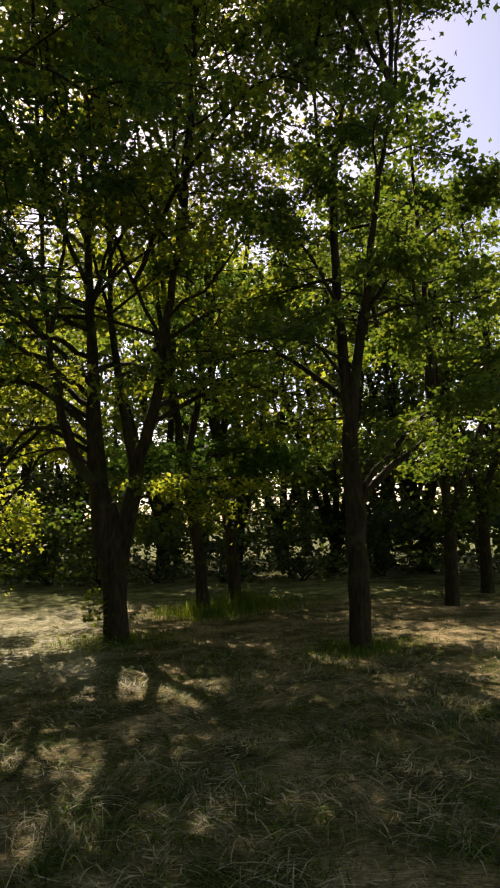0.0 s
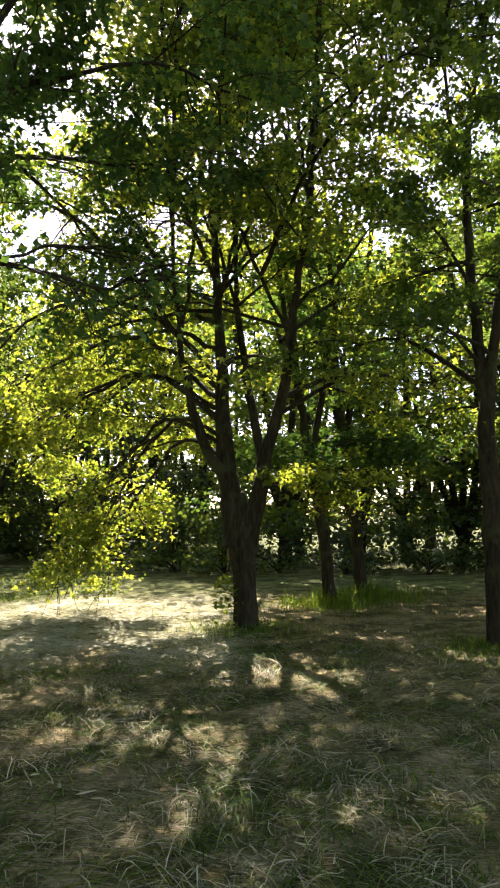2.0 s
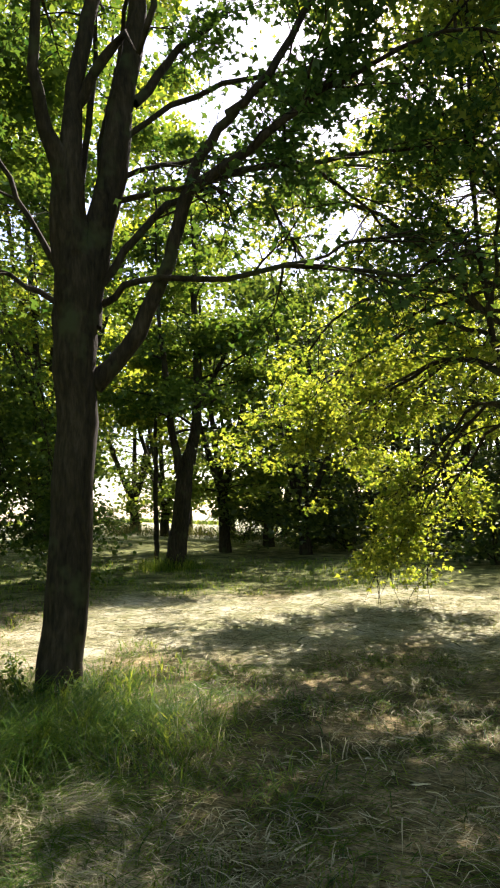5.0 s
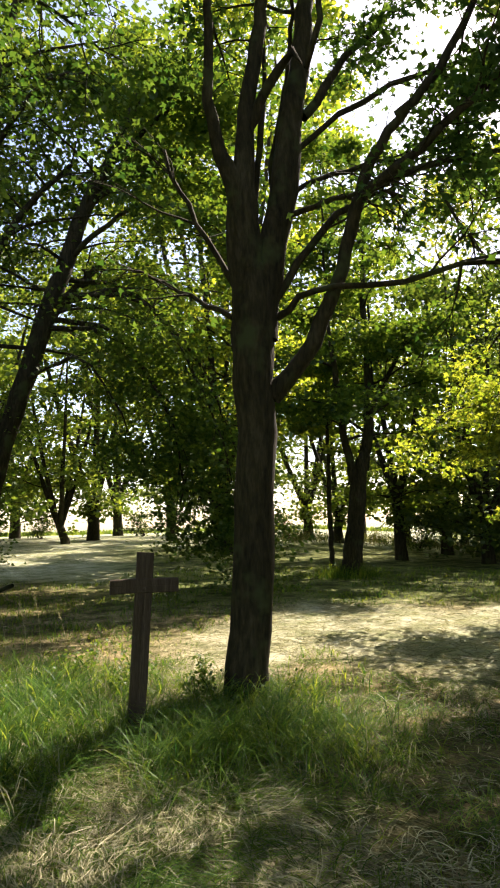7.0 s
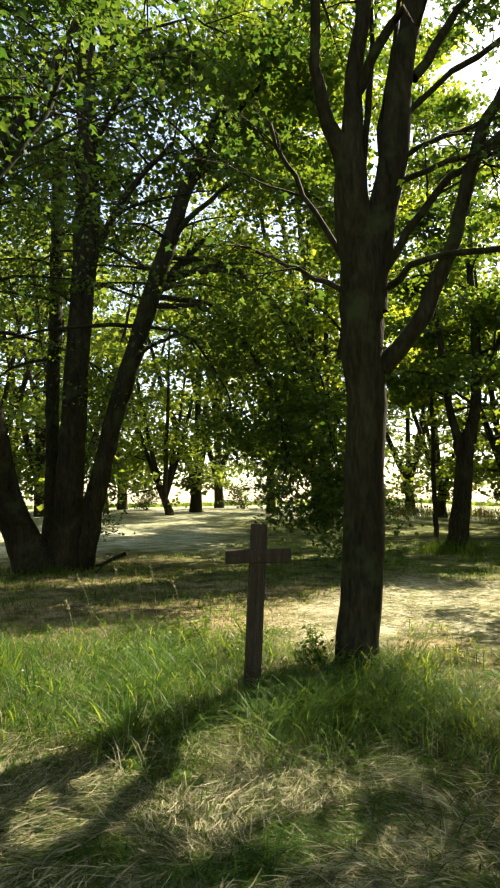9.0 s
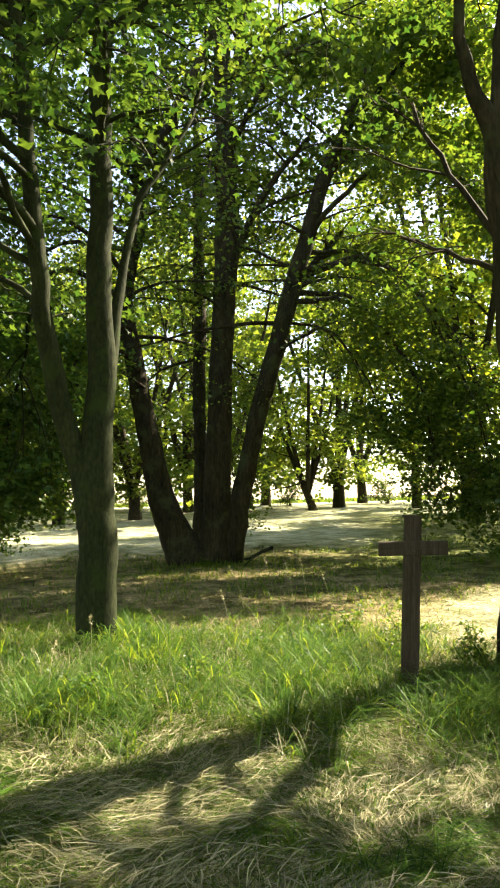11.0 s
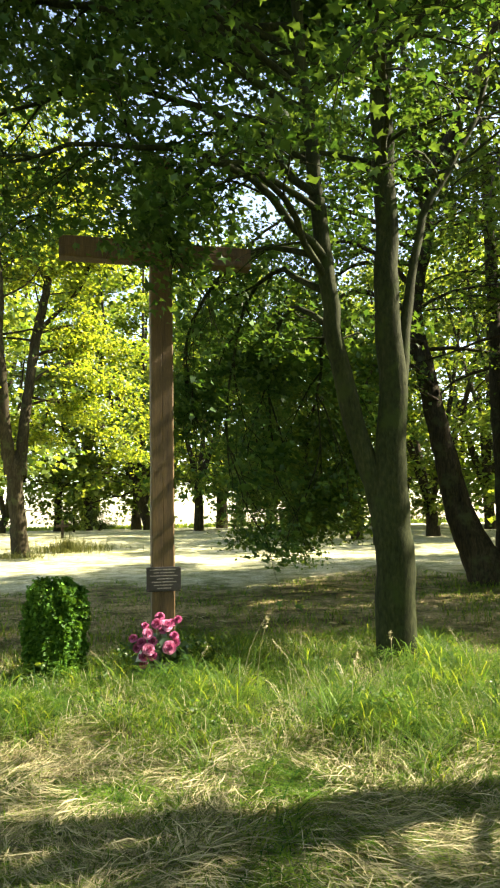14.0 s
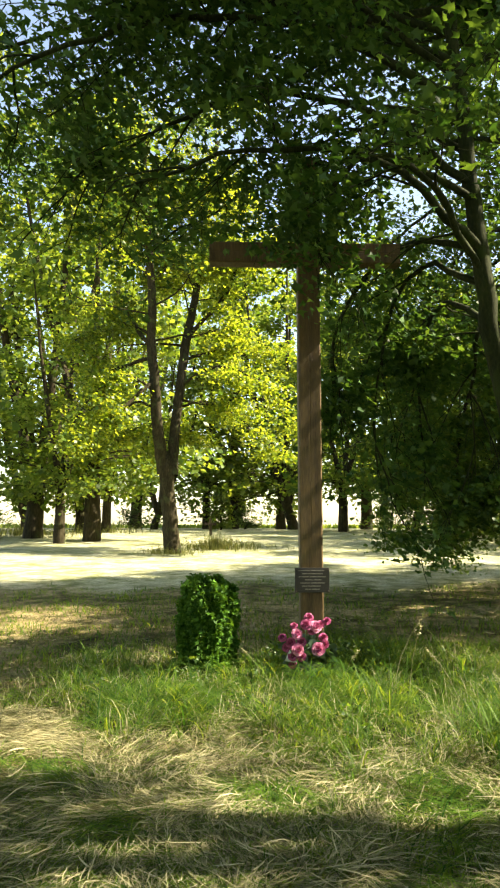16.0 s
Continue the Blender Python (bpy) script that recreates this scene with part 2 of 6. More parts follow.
def branch_out(rng, limbs, path, n, length, z_low, rise, sag, anchors, fine=True, twigs=5, puff=0.2):
    """Side branches with twigs along a stem; adds them to limbs and the leaf places to anchors."""
    z = path[:, 2]
    ok = np.where(z >= z_low)[0]
    if len(ok) == 0 or n == 0:
        return
    turn = rng.uniform(0, 6.28)
    for i in range(n):
        k = ok[min(len(ok) - 1, int(len(ok) * ((i + rng.uniform(0, 1)) / n)))]
        turn += 2.4 + rng.uniform(-0.4, 0.4)
        f = (k - ok[0]) / max(1, len(ok) - 1)
        ln = length * (1.0 - 0.55 * f) * rng.uniform(0.65, 1.2)
        e = rise * (0.6 + 0.8 * f) + rng.uniform(-0.15, 0.15)
        br = sprout(rng, path[k, :3], (math.cos(turn), math.sin(turn), e), ln, min(0.55 * path[k, 3], 0.010 + 0.011 * ln), sag)
        limbs.add(br[:, :3], br[:, 3], 5 if fine else 3)
        foliate(rng, limbs if fine else None, br, anchors, twigs, puff)


def foliate(rng, limbs, br, anchors, twigs, puff, first=2):
    ln = np.linalg.norm(np.diff(br[:, :3], axis=0), axis=1).sum()
    for j in range(twigs):
        q = first + (len(br) - 1 - first) * (j + rng.uniform(0, 1)) / twigs
        a = int(min(len(br) - 2, q))
        p = br[a, :3] + (q - a) * (br[a + 1, :3] - br[a, :3])
        d = br[a + 1, :3] - br[a, :3]
        d = d / (np.linalg.norm(d) + 1e-9)
        s = 1 if j % 2 else -1
        side = np.array((-d[1], d[0], 0.0)) * s
        tw = sprout(rng, p, d * 0.7 + side * rng.uniform(0.5, 1.0) + (0, 0, rng.uniform(-0.15, 0.25)), min(1.5, ln * rng.uniform(0.22, 0.42)) + 0.25, 0.010, 0.45, 5)
        if limbs is not None:
            limbs.add(tw[:, :3], tw[:, 3] * 0.8, 3)
        for g in (0.35, 0.6, 0.8, 1.0):
            w = g * 4
            a2 = min(3, int(w))
            anchors.append((*(tw[a2, :3] + (w - a2) * (tw[a2 + 1, :3] - tw[a2, :3])), puff))
    anchors.append((*br[-1, :3], puff * 1.2))


def leaves_at(rng, anchors, count, weight=None):
    a = np.array(anchors)
    shift = rng.uniform(0, 50)
    clump = np.array([max(0.04, 0.5 + 1.9 * noise.noise((1.05 * q[0] + shift, 1.05 * q[1], 1.5 * q[2]))) for q in a])
    if weight is not None:
        clump = clump * weight
    pick = a[rng.choice(len(a), count, p=clump / clump.sum())]
    return pick[:, :3] + rng.standard_normal((count, 3)) * pick[:, 3:4] * np.array((1.15, 1.15, 0.45))


def tree(name, base, az, stems, seed, leaves, leaf_size, leaf_mat, bark, label, side=(9, 2.4), z_low=2.4, rise=0.5, sag=0.45, boughs=(), scale=1.0, simple=False, group="", puff=0.17, twigs=5, bare=(), category="tree", flare=0.35, top=0.0, lobed=False, slim=1.0, simple_leaf=False, upper=(), weight=None, clear=0.22):
    """A tree whose stems are (right, away, up, radius) paths from its foot; side branches, twigs and leaves grow by chance."""
    rng = np.random.default_rng(seed)
    root = new(name)
    root.location = base
    tagged(root, label, category, group)
    ca, sa = math.cos(radians(az)), math.sin(radians(az))
    turn = np.array([(ca, sa, 0), (-sa, ca, 0), (0, 0, 1)])
    anchors, twig_mesh = [], Tubes()
    for i, st in enumerate(stems):
        c = np.asarray(st, float) * scale
        c[:, 3] *= slim
        if top and c[-1, 2] > 5.5 and (abs(c[-1, 0]) < 1.2 or c[-1, 3] > 0.06):
            grow = (top * rng.uniform(0.88, 1.05) - c[-1, 2])
            c = np.vstack([c, (c[-1, 0] * 1.35 + rng.uniform(-0.4, 0.4), c[-1, 1] * 1.5 + rng.uniform(-0.7, 0.7), c[-1, 2] + grow, 0.02)])
        c[:, :3] = c[:, :3] @ turn
        path = fine_path(c, 0.7 if simple else 0.25)
        path[1:, :3] += 0.012 * rng.standard_normal((len(path) - 1, 3))
        t = Tubes()
        big = c[0, 3] > 0.09
        if i in bare:
            end, rise_by = path[-1], path[-1, :3] - path[-2, :3]
            rise_by = rise_by / np.linalg.norm(rise_by)
            path = np.vstack([path] + [(*(end[:3] + rise_by * up), end[3] * k) for up, k in ((0.15, 0.92), (0.32, 0.74), (0.52, 0.46), (0.7, 0.2))])
        if c[0, 2] < 0.3:
            path = np.vstack([path[0] - (0, 0, 0.25, 0), path])
        t.add(path[:, :3], path[:, 3], 8 if simple else 14 if big else 8, flare if c[0, 2] < 0.3 else 0.0, rng)
        part_mesh("trunk" if c[0, 2] < 0.3 else "limb", t.mesh("stem"), bark, root)
        if i in bare:
            continue
        thick = min(1.0, 0.45 + c[0, 3] * 4)
        branch_out(rng, twig_mesh, path, max(2, int(side[0] * thick)), side[1] * thick, z_low, rise, sag, anchors, fine=not simple, twigs=twigs, puff=puff)
        tip = path[-max(3, len(path) // 4):]
        foliate(rng, twig_mesh, tip, anchors, 4, puff, 0)
    for st in boughs:
        c = np.asarray(st, float) * scale
        c[:, :3] = c[:, :3] @ turn
        path = fine_path(c, 0.3)
        path[1:, :3] += 0.02 * rng.standard_normal((len(path) - 1, 3))
        t = Tubes()
        t.add(path[:, :3], path[:, 3], 6)
        part_mesh("limb", t.mesh("bough"), bark, root)
        n = max(4, int(len(path) * 0.55))
        reach = min(1.0, np.linalg.norm(path[-1, :3] - path[0, :3]) / 2.2)
        for j in range(n):
            k = int(len(path) * (clear + (0.97 - clear) * (j + rng.uniform(0, 1)) / n))
            k = min(k, len(path) - 2)
            d = path[k + 1, :3] - path[k, :3]
            d = d / np.linalg.norm(d)
            s = 1 if j % 2 else -1
            br = sprout(rng, path[k, :3], d * 0.5 + np.array((-d[1], d[0], 0)) * s * rng.uniform(0.4, 1.1) + (0, 0, rng.uniform(-0.25, 0.25)), rng.uniform(0.8, 1.7) * reach, 0.016, 0.6)
            twig_mesh.add(br[:, :3], br[:, 3], 4)
            foliate(rng, twig_mesh, br, anchors, twigs, puff, 1)
        foliate(rng, twig_mesh, path[-4:], anchors, 4, puff, 0)
    part_mesh("twig_work", twig_mesh.mesh("twig_work"), bark, root)["kind"] = "stuff"
    share = None
    if weight:
        local = np.array(anchors)[:, :3] @ turn.T
        share = np.array([weight(*q) for q in local])
    where = leaves_at(rng, anchors, leaves, share)
    where = where[where[:, 2] > 0.3]
    part_mesh("crown", leaf_mesh("crown", rng, where, leaf_size, simple or simple_leaf, lobed=lobed), leaf_mat, root, "layered green leaves, some lit through")["kind"] = "stuff"
    # extra leaf layers; the high ones, mostly out of view, are added to cast shade
    for n, size, z in upper:
        keep = np.array(anchors)[:, 2] > z
        high = np.array(anchors)[keep] * (1, 1, 1, 1.7)
        where = leaves_at(rng, high, n, None if share is None else share[keep])
        part_mesh("upper_crown", leaf_mesh("upper_crown", rng, where, size, not lobed, lobed=3), leaf_mat, root)["kind"] = "stuff"
    return root


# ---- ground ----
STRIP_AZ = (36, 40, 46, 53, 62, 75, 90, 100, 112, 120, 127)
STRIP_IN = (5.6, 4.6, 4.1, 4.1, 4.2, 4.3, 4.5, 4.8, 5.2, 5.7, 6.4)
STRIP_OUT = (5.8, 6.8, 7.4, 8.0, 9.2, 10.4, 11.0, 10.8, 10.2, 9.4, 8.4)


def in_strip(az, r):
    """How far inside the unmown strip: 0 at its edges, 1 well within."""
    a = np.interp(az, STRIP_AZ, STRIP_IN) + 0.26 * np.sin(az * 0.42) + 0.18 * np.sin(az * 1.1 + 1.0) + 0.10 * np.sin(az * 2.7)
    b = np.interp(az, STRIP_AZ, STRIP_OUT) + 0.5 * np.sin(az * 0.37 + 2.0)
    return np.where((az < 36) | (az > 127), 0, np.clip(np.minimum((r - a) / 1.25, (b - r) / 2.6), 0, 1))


def sun_hay_cover(az, r):
    """Share of pale ground colour: dry hay, and sunlight painted into the open patch and far meadow."""
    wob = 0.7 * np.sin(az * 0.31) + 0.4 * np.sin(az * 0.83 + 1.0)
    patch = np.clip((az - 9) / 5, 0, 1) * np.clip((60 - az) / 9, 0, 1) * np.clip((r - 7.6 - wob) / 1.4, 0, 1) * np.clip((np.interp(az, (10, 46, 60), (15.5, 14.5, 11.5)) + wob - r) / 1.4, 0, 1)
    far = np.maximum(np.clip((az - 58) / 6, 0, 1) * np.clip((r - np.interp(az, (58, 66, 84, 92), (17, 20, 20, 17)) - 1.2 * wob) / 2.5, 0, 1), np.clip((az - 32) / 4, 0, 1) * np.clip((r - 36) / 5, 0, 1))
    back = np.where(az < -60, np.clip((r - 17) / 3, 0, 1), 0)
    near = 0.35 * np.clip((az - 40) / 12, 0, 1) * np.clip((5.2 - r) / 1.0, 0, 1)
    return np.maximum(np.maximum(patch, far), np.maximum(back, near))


def ground_sheet():
    rings = np.concatenate([np.linspace(0.05, 14, 100), np.geomspace(14.2, 3000, 70)])
    n = 240
    th = np.linspace(0, 2 * np.pi, n, endpoint=False)
    rr, tt = np.meshgrid(rings, th, indexing="ij")
    x, y = -rr * np.sin(tt), rr * np.cos(tt)
    z = ground_z(x, y)
    bump = np.array([noise.noise((a * 1.1, b * 1.1, 0.3)) * 0.035 + noise.noise((a * 4.0, b * 4.0, 2.3)) * 0.014 for a, b in zip(x.ravel(), y.ravel())]).reshape(x.shape)
    z = z + bump * np.clip((40 - rr) / 26, 0, 1)
    v = np.concatenate([np.stack([x, y, z], -1).reshape(-1, 3), [(0, 0, 0)]])
    i, j = np.meshgrid(np.arange(len(rings) - 1), np.arange(n), indexing="ij")
    q = np.stack([i * n + j, i * n + (j + 1) % n, (i + 1) * n + (j + 1) % n, (i + 1) * n + j], -1)[..., ::-1].reshape(-1, 4)
    c = len(v) - 1
    jj = np.arange(n)
    t = np.stack([np.full(n, c), (jj + 1) % n, jj], -1)[:, ::-1]
    me = mesh_of("ground", v, np.concatenate([q.ravel(), t.ravel()]), np.concatenate([np.full(len(q), 4), np.full(n, 3)]), True)
    m, nn, l = nodes_of("mown_meadow")
    tc = nn.new("ShaderNodeTexCoord")
    big, mid, fine = noise_tex(nn, l, 0.35, 4, tc.outputs["Object"]), noise_tex(nn, l, 1.7, 7, tc.outputs["Object"], 0.68), noise_tex(nn, l, 30, 6, tc.outputs["Object"], 0.7)
    a = nn.new("ShaderNodeMath")
    a.operation = "MULTIPLY_ADD"
    a.inputs[1].default_value = 0.3
    l.new(big.outputs["Fac"], a.inputs[0])
    b = nn.new("ShaderNodeMath")
    b.operation = "MULTIPLY"
    b.inputs[1].default_value = 0.7
    l.new(mid.outputs["Fac"], b.inputs[0]), l.new(b.outputs[0], a.inputs[2])
    # pale ramp: dry hay colour, lightened further to stand for sunlit ground
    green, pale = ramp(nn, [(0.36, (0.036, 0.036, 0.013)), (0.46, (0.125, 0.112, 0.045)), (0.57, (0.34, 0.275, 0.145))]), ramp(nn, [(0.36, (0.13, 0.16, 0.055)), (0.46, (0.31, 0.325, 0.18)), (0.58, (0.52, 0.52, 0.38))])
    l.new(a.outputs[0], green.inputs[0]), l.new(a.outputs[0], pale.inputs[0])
    sun_and_hay, cover_mix = nn.new("ShaderNodeAttribute"), nn.new("ShaderNodeMix")
    sun_and_hay.attribute_name = "sun_and_hay"
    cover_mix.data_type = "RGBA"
    l.new(sun_and_hay.outputs["Fac"], cover_mix.inputs[0]), l.new(green.outputs[0], cover_mix.inputs[6]), l.new(pale.outputs[0], cover_mix.inputs[7])
    lay = None
    for i, turn in enumerate((12, 74, 133)):
        mp = nn.new("ShaderNodeMapping")
        mp.inputs["Rotation"].default_value, mp.inputs["Scale"].default_value = (0, 0, radians(turn)), (11, 95, 20)
        l.new(tc.outputs["Object"], mp.inputs["Vector"])
        strand = noise_tex(nn, l, 1.0, 3, mp.outputs[0], 0.65)
        if lay is None:
            lay = strand.outputs["Fac"]
            continue
        where, blend, pick = noise_tex(nn, l, 2.2 + i, 2, tc.outputs["Object"]), nn.new("ShaderNodeMix"), ramp(nn, [(0.44, (0, 0, 0)), (0.56, (1, 1, 1))])
        l.new(where.outputs["Fac"], pick.inputs[0]), l.new(pick.outputs[0], blend.inputs[0]), l.new(lay, blend.inputs[2]), l.new(strand.outputs["Fac"], blend.inputs[3])
        lay = blend.outputs[0]
    both = nn.new("ShaderNodeMix")
    both.inputs[0].default_value = 0.62
    l.new(fine.outputs["Fac"], both.inputs[2]), l.new(lay, both.inputs[3])
    fr = ramp(nn, [(0.38, (0.20, 0.19, 0.16)), (0.50, (0.85, 0.84, 0.80)), (0.62, (1.5, 1.48, 1.4))])
    l.new(both.outputs[0], fr.inputs[0])
    mx = nn.new("ShaderNodeMix")
    mx.data_type, mx.blend_type = "RGBA", "MULTIPLY"
    mx.inputs[0].default_value = 1.0
    l.new(cover_mix.outputs[2], mx.inputs[6]), l.new(fr.outputs[0], mx.inputs[7])
    bs, out, bp = nn.new("ShaderNodeBsdfPrincipled"), nn.new("ShaderNodeOutputMaterial"), nn.new("ShaderNodeBump")
    bs.inputs["Roughness"].default_value, bs.inputs["Specular IOR Level"].default_value = 0.95, 0.08
    bp.inputs["Strength"].default_value, bp.inputs["Distance"].default_value = 0.8, 0.05
    l.new(both.outputs[0], bp.inputs["Height"]), l.new(bp.outputs[0], bs.inputs["Normal"])
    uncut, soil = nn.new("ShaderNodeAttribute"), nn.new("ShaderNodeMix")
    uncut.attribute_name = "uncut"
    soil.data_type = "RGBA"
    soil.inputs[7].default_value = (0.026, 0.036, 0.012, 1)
    lush, sward = nn.new("ShaderNodeAttribute"), nn.new("ShaderNodeMix")
    lush.attribute_name = "lush"
    sward.data_type, sward.blend_type = "RGBA", "MULTIPLY"
    sward.inputs[7].default_value = (0.62, 0.85, 0.55, 1)
    l.new(lush.outputs["Fac"], sward.inputs[0]), l.new(mx.outputs[2], sward.inputs[6])
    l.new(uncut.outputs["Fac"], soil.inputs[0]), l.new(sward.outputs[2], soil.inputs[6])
    l.new(soil.outputs[2], bs.inputs["Base Color"]), l.new(bs.outputs[0], out.inputs["Surface"])
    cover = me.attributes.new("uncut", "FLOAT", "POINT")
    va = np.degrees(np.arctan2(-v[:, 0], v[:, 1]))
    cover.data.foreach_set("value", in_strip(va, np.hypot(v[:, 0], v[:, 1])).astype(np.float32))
    # mask of pale ground: cut hay plus painted sunlight
    dry = me.attributes.new("sun_and_hay", "FLOAT", "POINT")
    dry.data.foreach_set("value", sun_hay_cover(va, np.hypot(v[:, 0], v[:, 1])).astype(np.float32))
    green_part = me.attributes.new("lush", "FLOAT", "POINT")
    vr = np.hypot(v[:, 0], v[:, 1])
    green_part.data.foreach_set("value", (np.clip((70 - va) / 12, 0, 1) * np.clip((va + 40) / 10, 0, 1) * np.clip((vr - 13.5) / 2, 0, 1) * (1 - sun_hay_cover(va, vr))).astype(np.float32))
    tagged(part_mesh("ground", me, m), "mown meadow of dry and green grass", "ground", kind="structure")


ground_sheet()

# ---- trees near by ----
B_STEMS = [
    [(0.0, 0.0, -0.05, 0.212), (0.06, 0.0, 0.9, 0.203), (0.11, 0.0, 1.63, 0.2), (0.15, 0.0, 2.52, 0.192), (0.14, 0.0, 3.04, 0.205), (0.15, 0.0, 3.56, 0.217), (0.17, 0.0, 3.95, 0.19)],
    [(0.14, -0.01, 3.5, 0.185), (0.12, -0.03, 4.0, 0.18), (0.09, -0.05, 4.35, 0.168)],
    [(0.1, -0.05, 4.2, 0.15), (0.05, -0.08, 4.7, 0.14), (0.0, -0.11, 5.1, 0.115), (-0.15, -0.18, 5.4, 0.075), (-0.23, -0.24, 5.73, 0.063), (-0.25, -0.3, 6.18, 0.051), (-0.25, -0.4, 6.71, 0.045), (-0.28, -0.5, 7.36, 0.034)],
    [(0.12, -0.04, 4.2, 0.155), (0.08, -0.08, 4.7, 0.148), (0.07, -0.1, 5.13, 0.125), (0.11, -0.05, 5.71, 0.094), (0.19, 0.0, 6.3, 0.083), (0.3, 0.1, 7.07, 0.073), (0.4, 0.2, 8.08, 0.056)],
    [(0.15, -0.05, 5.77, 0.059), (0.26, -0.1, 5.97, 0.058), (0.4, -0.2, 6.2, 0.052), (0.6, -0.3, 6.45, 0.045), (0.87, -0.45, 6.71, 0.033)],
    [(0.19, 0.1, 4.98, 0.041), (0.25, 0.15, 5.44, 0.036), (0.31, 0.2, 5.91, 0.036), (0.36, 0.3, 6.43, 0.031), (0.35, 0.4, 7.1, 0.025)],
    [(0.2, 0.0, 3.5, 0.18), (0.26, 0.01, 4.0, 0.17), (0.34, 0.02, 4.36, 0.155), (0.41, 0.03, 4.7, 0.148), (0.5, 0.06, 5.13, 0.153), (0.56, 0.1, 5.65, 0.143), (0.63, 0.15, 6.11, 0.127), (0.72, 0.2, 6.59, 0.11), (0.81, 0.25, 7.15, 0.105), (0.94, 0.35, 8.17, 0.076)],
    [(0.41, 0.15, 5.06, 0.036), (0.42, 0.2, 5.52, 0.036), (0.5, 0.3, 6.03, 0.037), (0.6, 0.4, 6.55, 0.031), (0.69, 0.5, 7.15, 0.026)],
    [(0.31, 0.0, 2.91, 0.113), (0.51, -0.05, 3.12, 0.09), (0.74, -0.1, 3.43, 0.084), (0.92, -0.15, 3.83, 0.073), (1.05, -0.2, 4.15, 0.067), (1.14, -0.24, 4.54, 0.067), (1.24, -0.28, 4.9, 0.067), (1.38, -0.3, 5.25, 0.055), (1.56, -0.32, 5.55, 0.05), (1.77, -0.36, 5.77, 0.044)],
]
B_LIMBS = [
    [(1.64, -0.35, 5.71, 0.047), (1.94, -0.4, 5.96, 0.047), (2.18, -0.45, 6.34, 0.042), (2.5, -0.5, 6.91, 0.036), (2.74, -0.6, 7.4, 0.03)],
    [(1.22, -0.28, 4.92, 0.057), (1.56, -0.35, 5.09, 0.052), (1.84, -0.45, 5.28, 0.046), (2.18, -0.55, 5.56, 0.041), (2.53, -0.65, 5.85, 0.035), (2.87, -0.75, 6.1, 0.029)],
    [(1.43, -0.3, 5.04, 0.04), (1.91, -0.2, 5.22, 0.036), (2.64, 0.0, 5.48, 0.032), (3.64, 0.3, 5.91, 0.027), (4.95, 0.6, 6.3, 0.022)],
    [(0.76, 0.15, 6.01, 0.06), (1.03, 0.3, 6.45, 0.055), (1.33, 0.5, 6.97, 0.044), (1.64, 0.7, 7.38, 0.039), (2.04, 0.9, 7.94, 0.027)],
    [(0.67, 0.1, 5.6, 0.036), (1.16, 0.25, 6.08, 0.034), (1.86, 0.45, 6.59, 0.033), (2.64, 0.65, 6.99, 0.031), (3.48, 0.8, 7.43, 0.029)],
    [(0.65, 0.06, 5.13, 0.029), (0.91, 0.2, 5.37, 0.027), (1.24, 0.35, 5.53, 0.028), (1.64, 0.5, 5.69, 0.025), (1.98, 0.6, 5.74, 0.022)],
    [(0.52, 0.05, 4.83, 0.032), (0.85, -0.1, 4.88, 0.029), (1.1, -0.25, 4.9, 0.025), (1.34, -0.4, 4.86, 0.022), (1.63, -0.5, 4.78, 0.019)],
    [(0.38, 0.0, 3.91, 0.046), (0.63, 0.12, 4.36, 0.044), (0.95, 0.22, 4.77, 0.042), (1.27, 0.3, 5.09, 0.039), (1.6, 0.4, 5.34, 0.037), (2.08, 0.55, 5.63, 0.031)],
    [(0.4, 0.0, 3.73, 0.04), (0.61, -0.15, 3.88, 0.034), (0.98, -0.3, 3.95, 0.031), (1.56, -0.5, 3.89, 0.028), (2.08, -0.7, 4.02, 0.025), (2.53, -0.9, 3.96, 0.022), (3.08, -1.1, 3.87, 0.019), (3.4, -1.2, 3.94, 0.016), (3.77, -1.4, 4.04, 0.013)],
    [(2.08, -0.7, 4.02, 0.017), (2.6, -0.6, 4.19, 0.017), (3.1, -0.5, 4.4, 0.015), (3.64, -0.4, 4.62, 0.012)],
    [(-0.04, 0.0, 3.72, 0.034), (-0.32, 0.15, 3.92, 0.027), (-0.62, 0.3, 4.12, 0.024), (-0.94, 0.45, 4.37, 0.019)],
    [(-0.03, 0.0, 4.07, 0.038), (-0.19, 0.12, 4.43, 0.03), (-0.42, 0.25, 4.88, 0.027), (-0.6, 0.35, 5.27, 0.025), (-0.79, 0.45, 5.8, 0.019)],
    [(2.06, -0.3, 4.94, 0.018), (2.24, -0.3, 4.59, 0.015), (2.35, -0.3, 4.35, 0.012)],
]
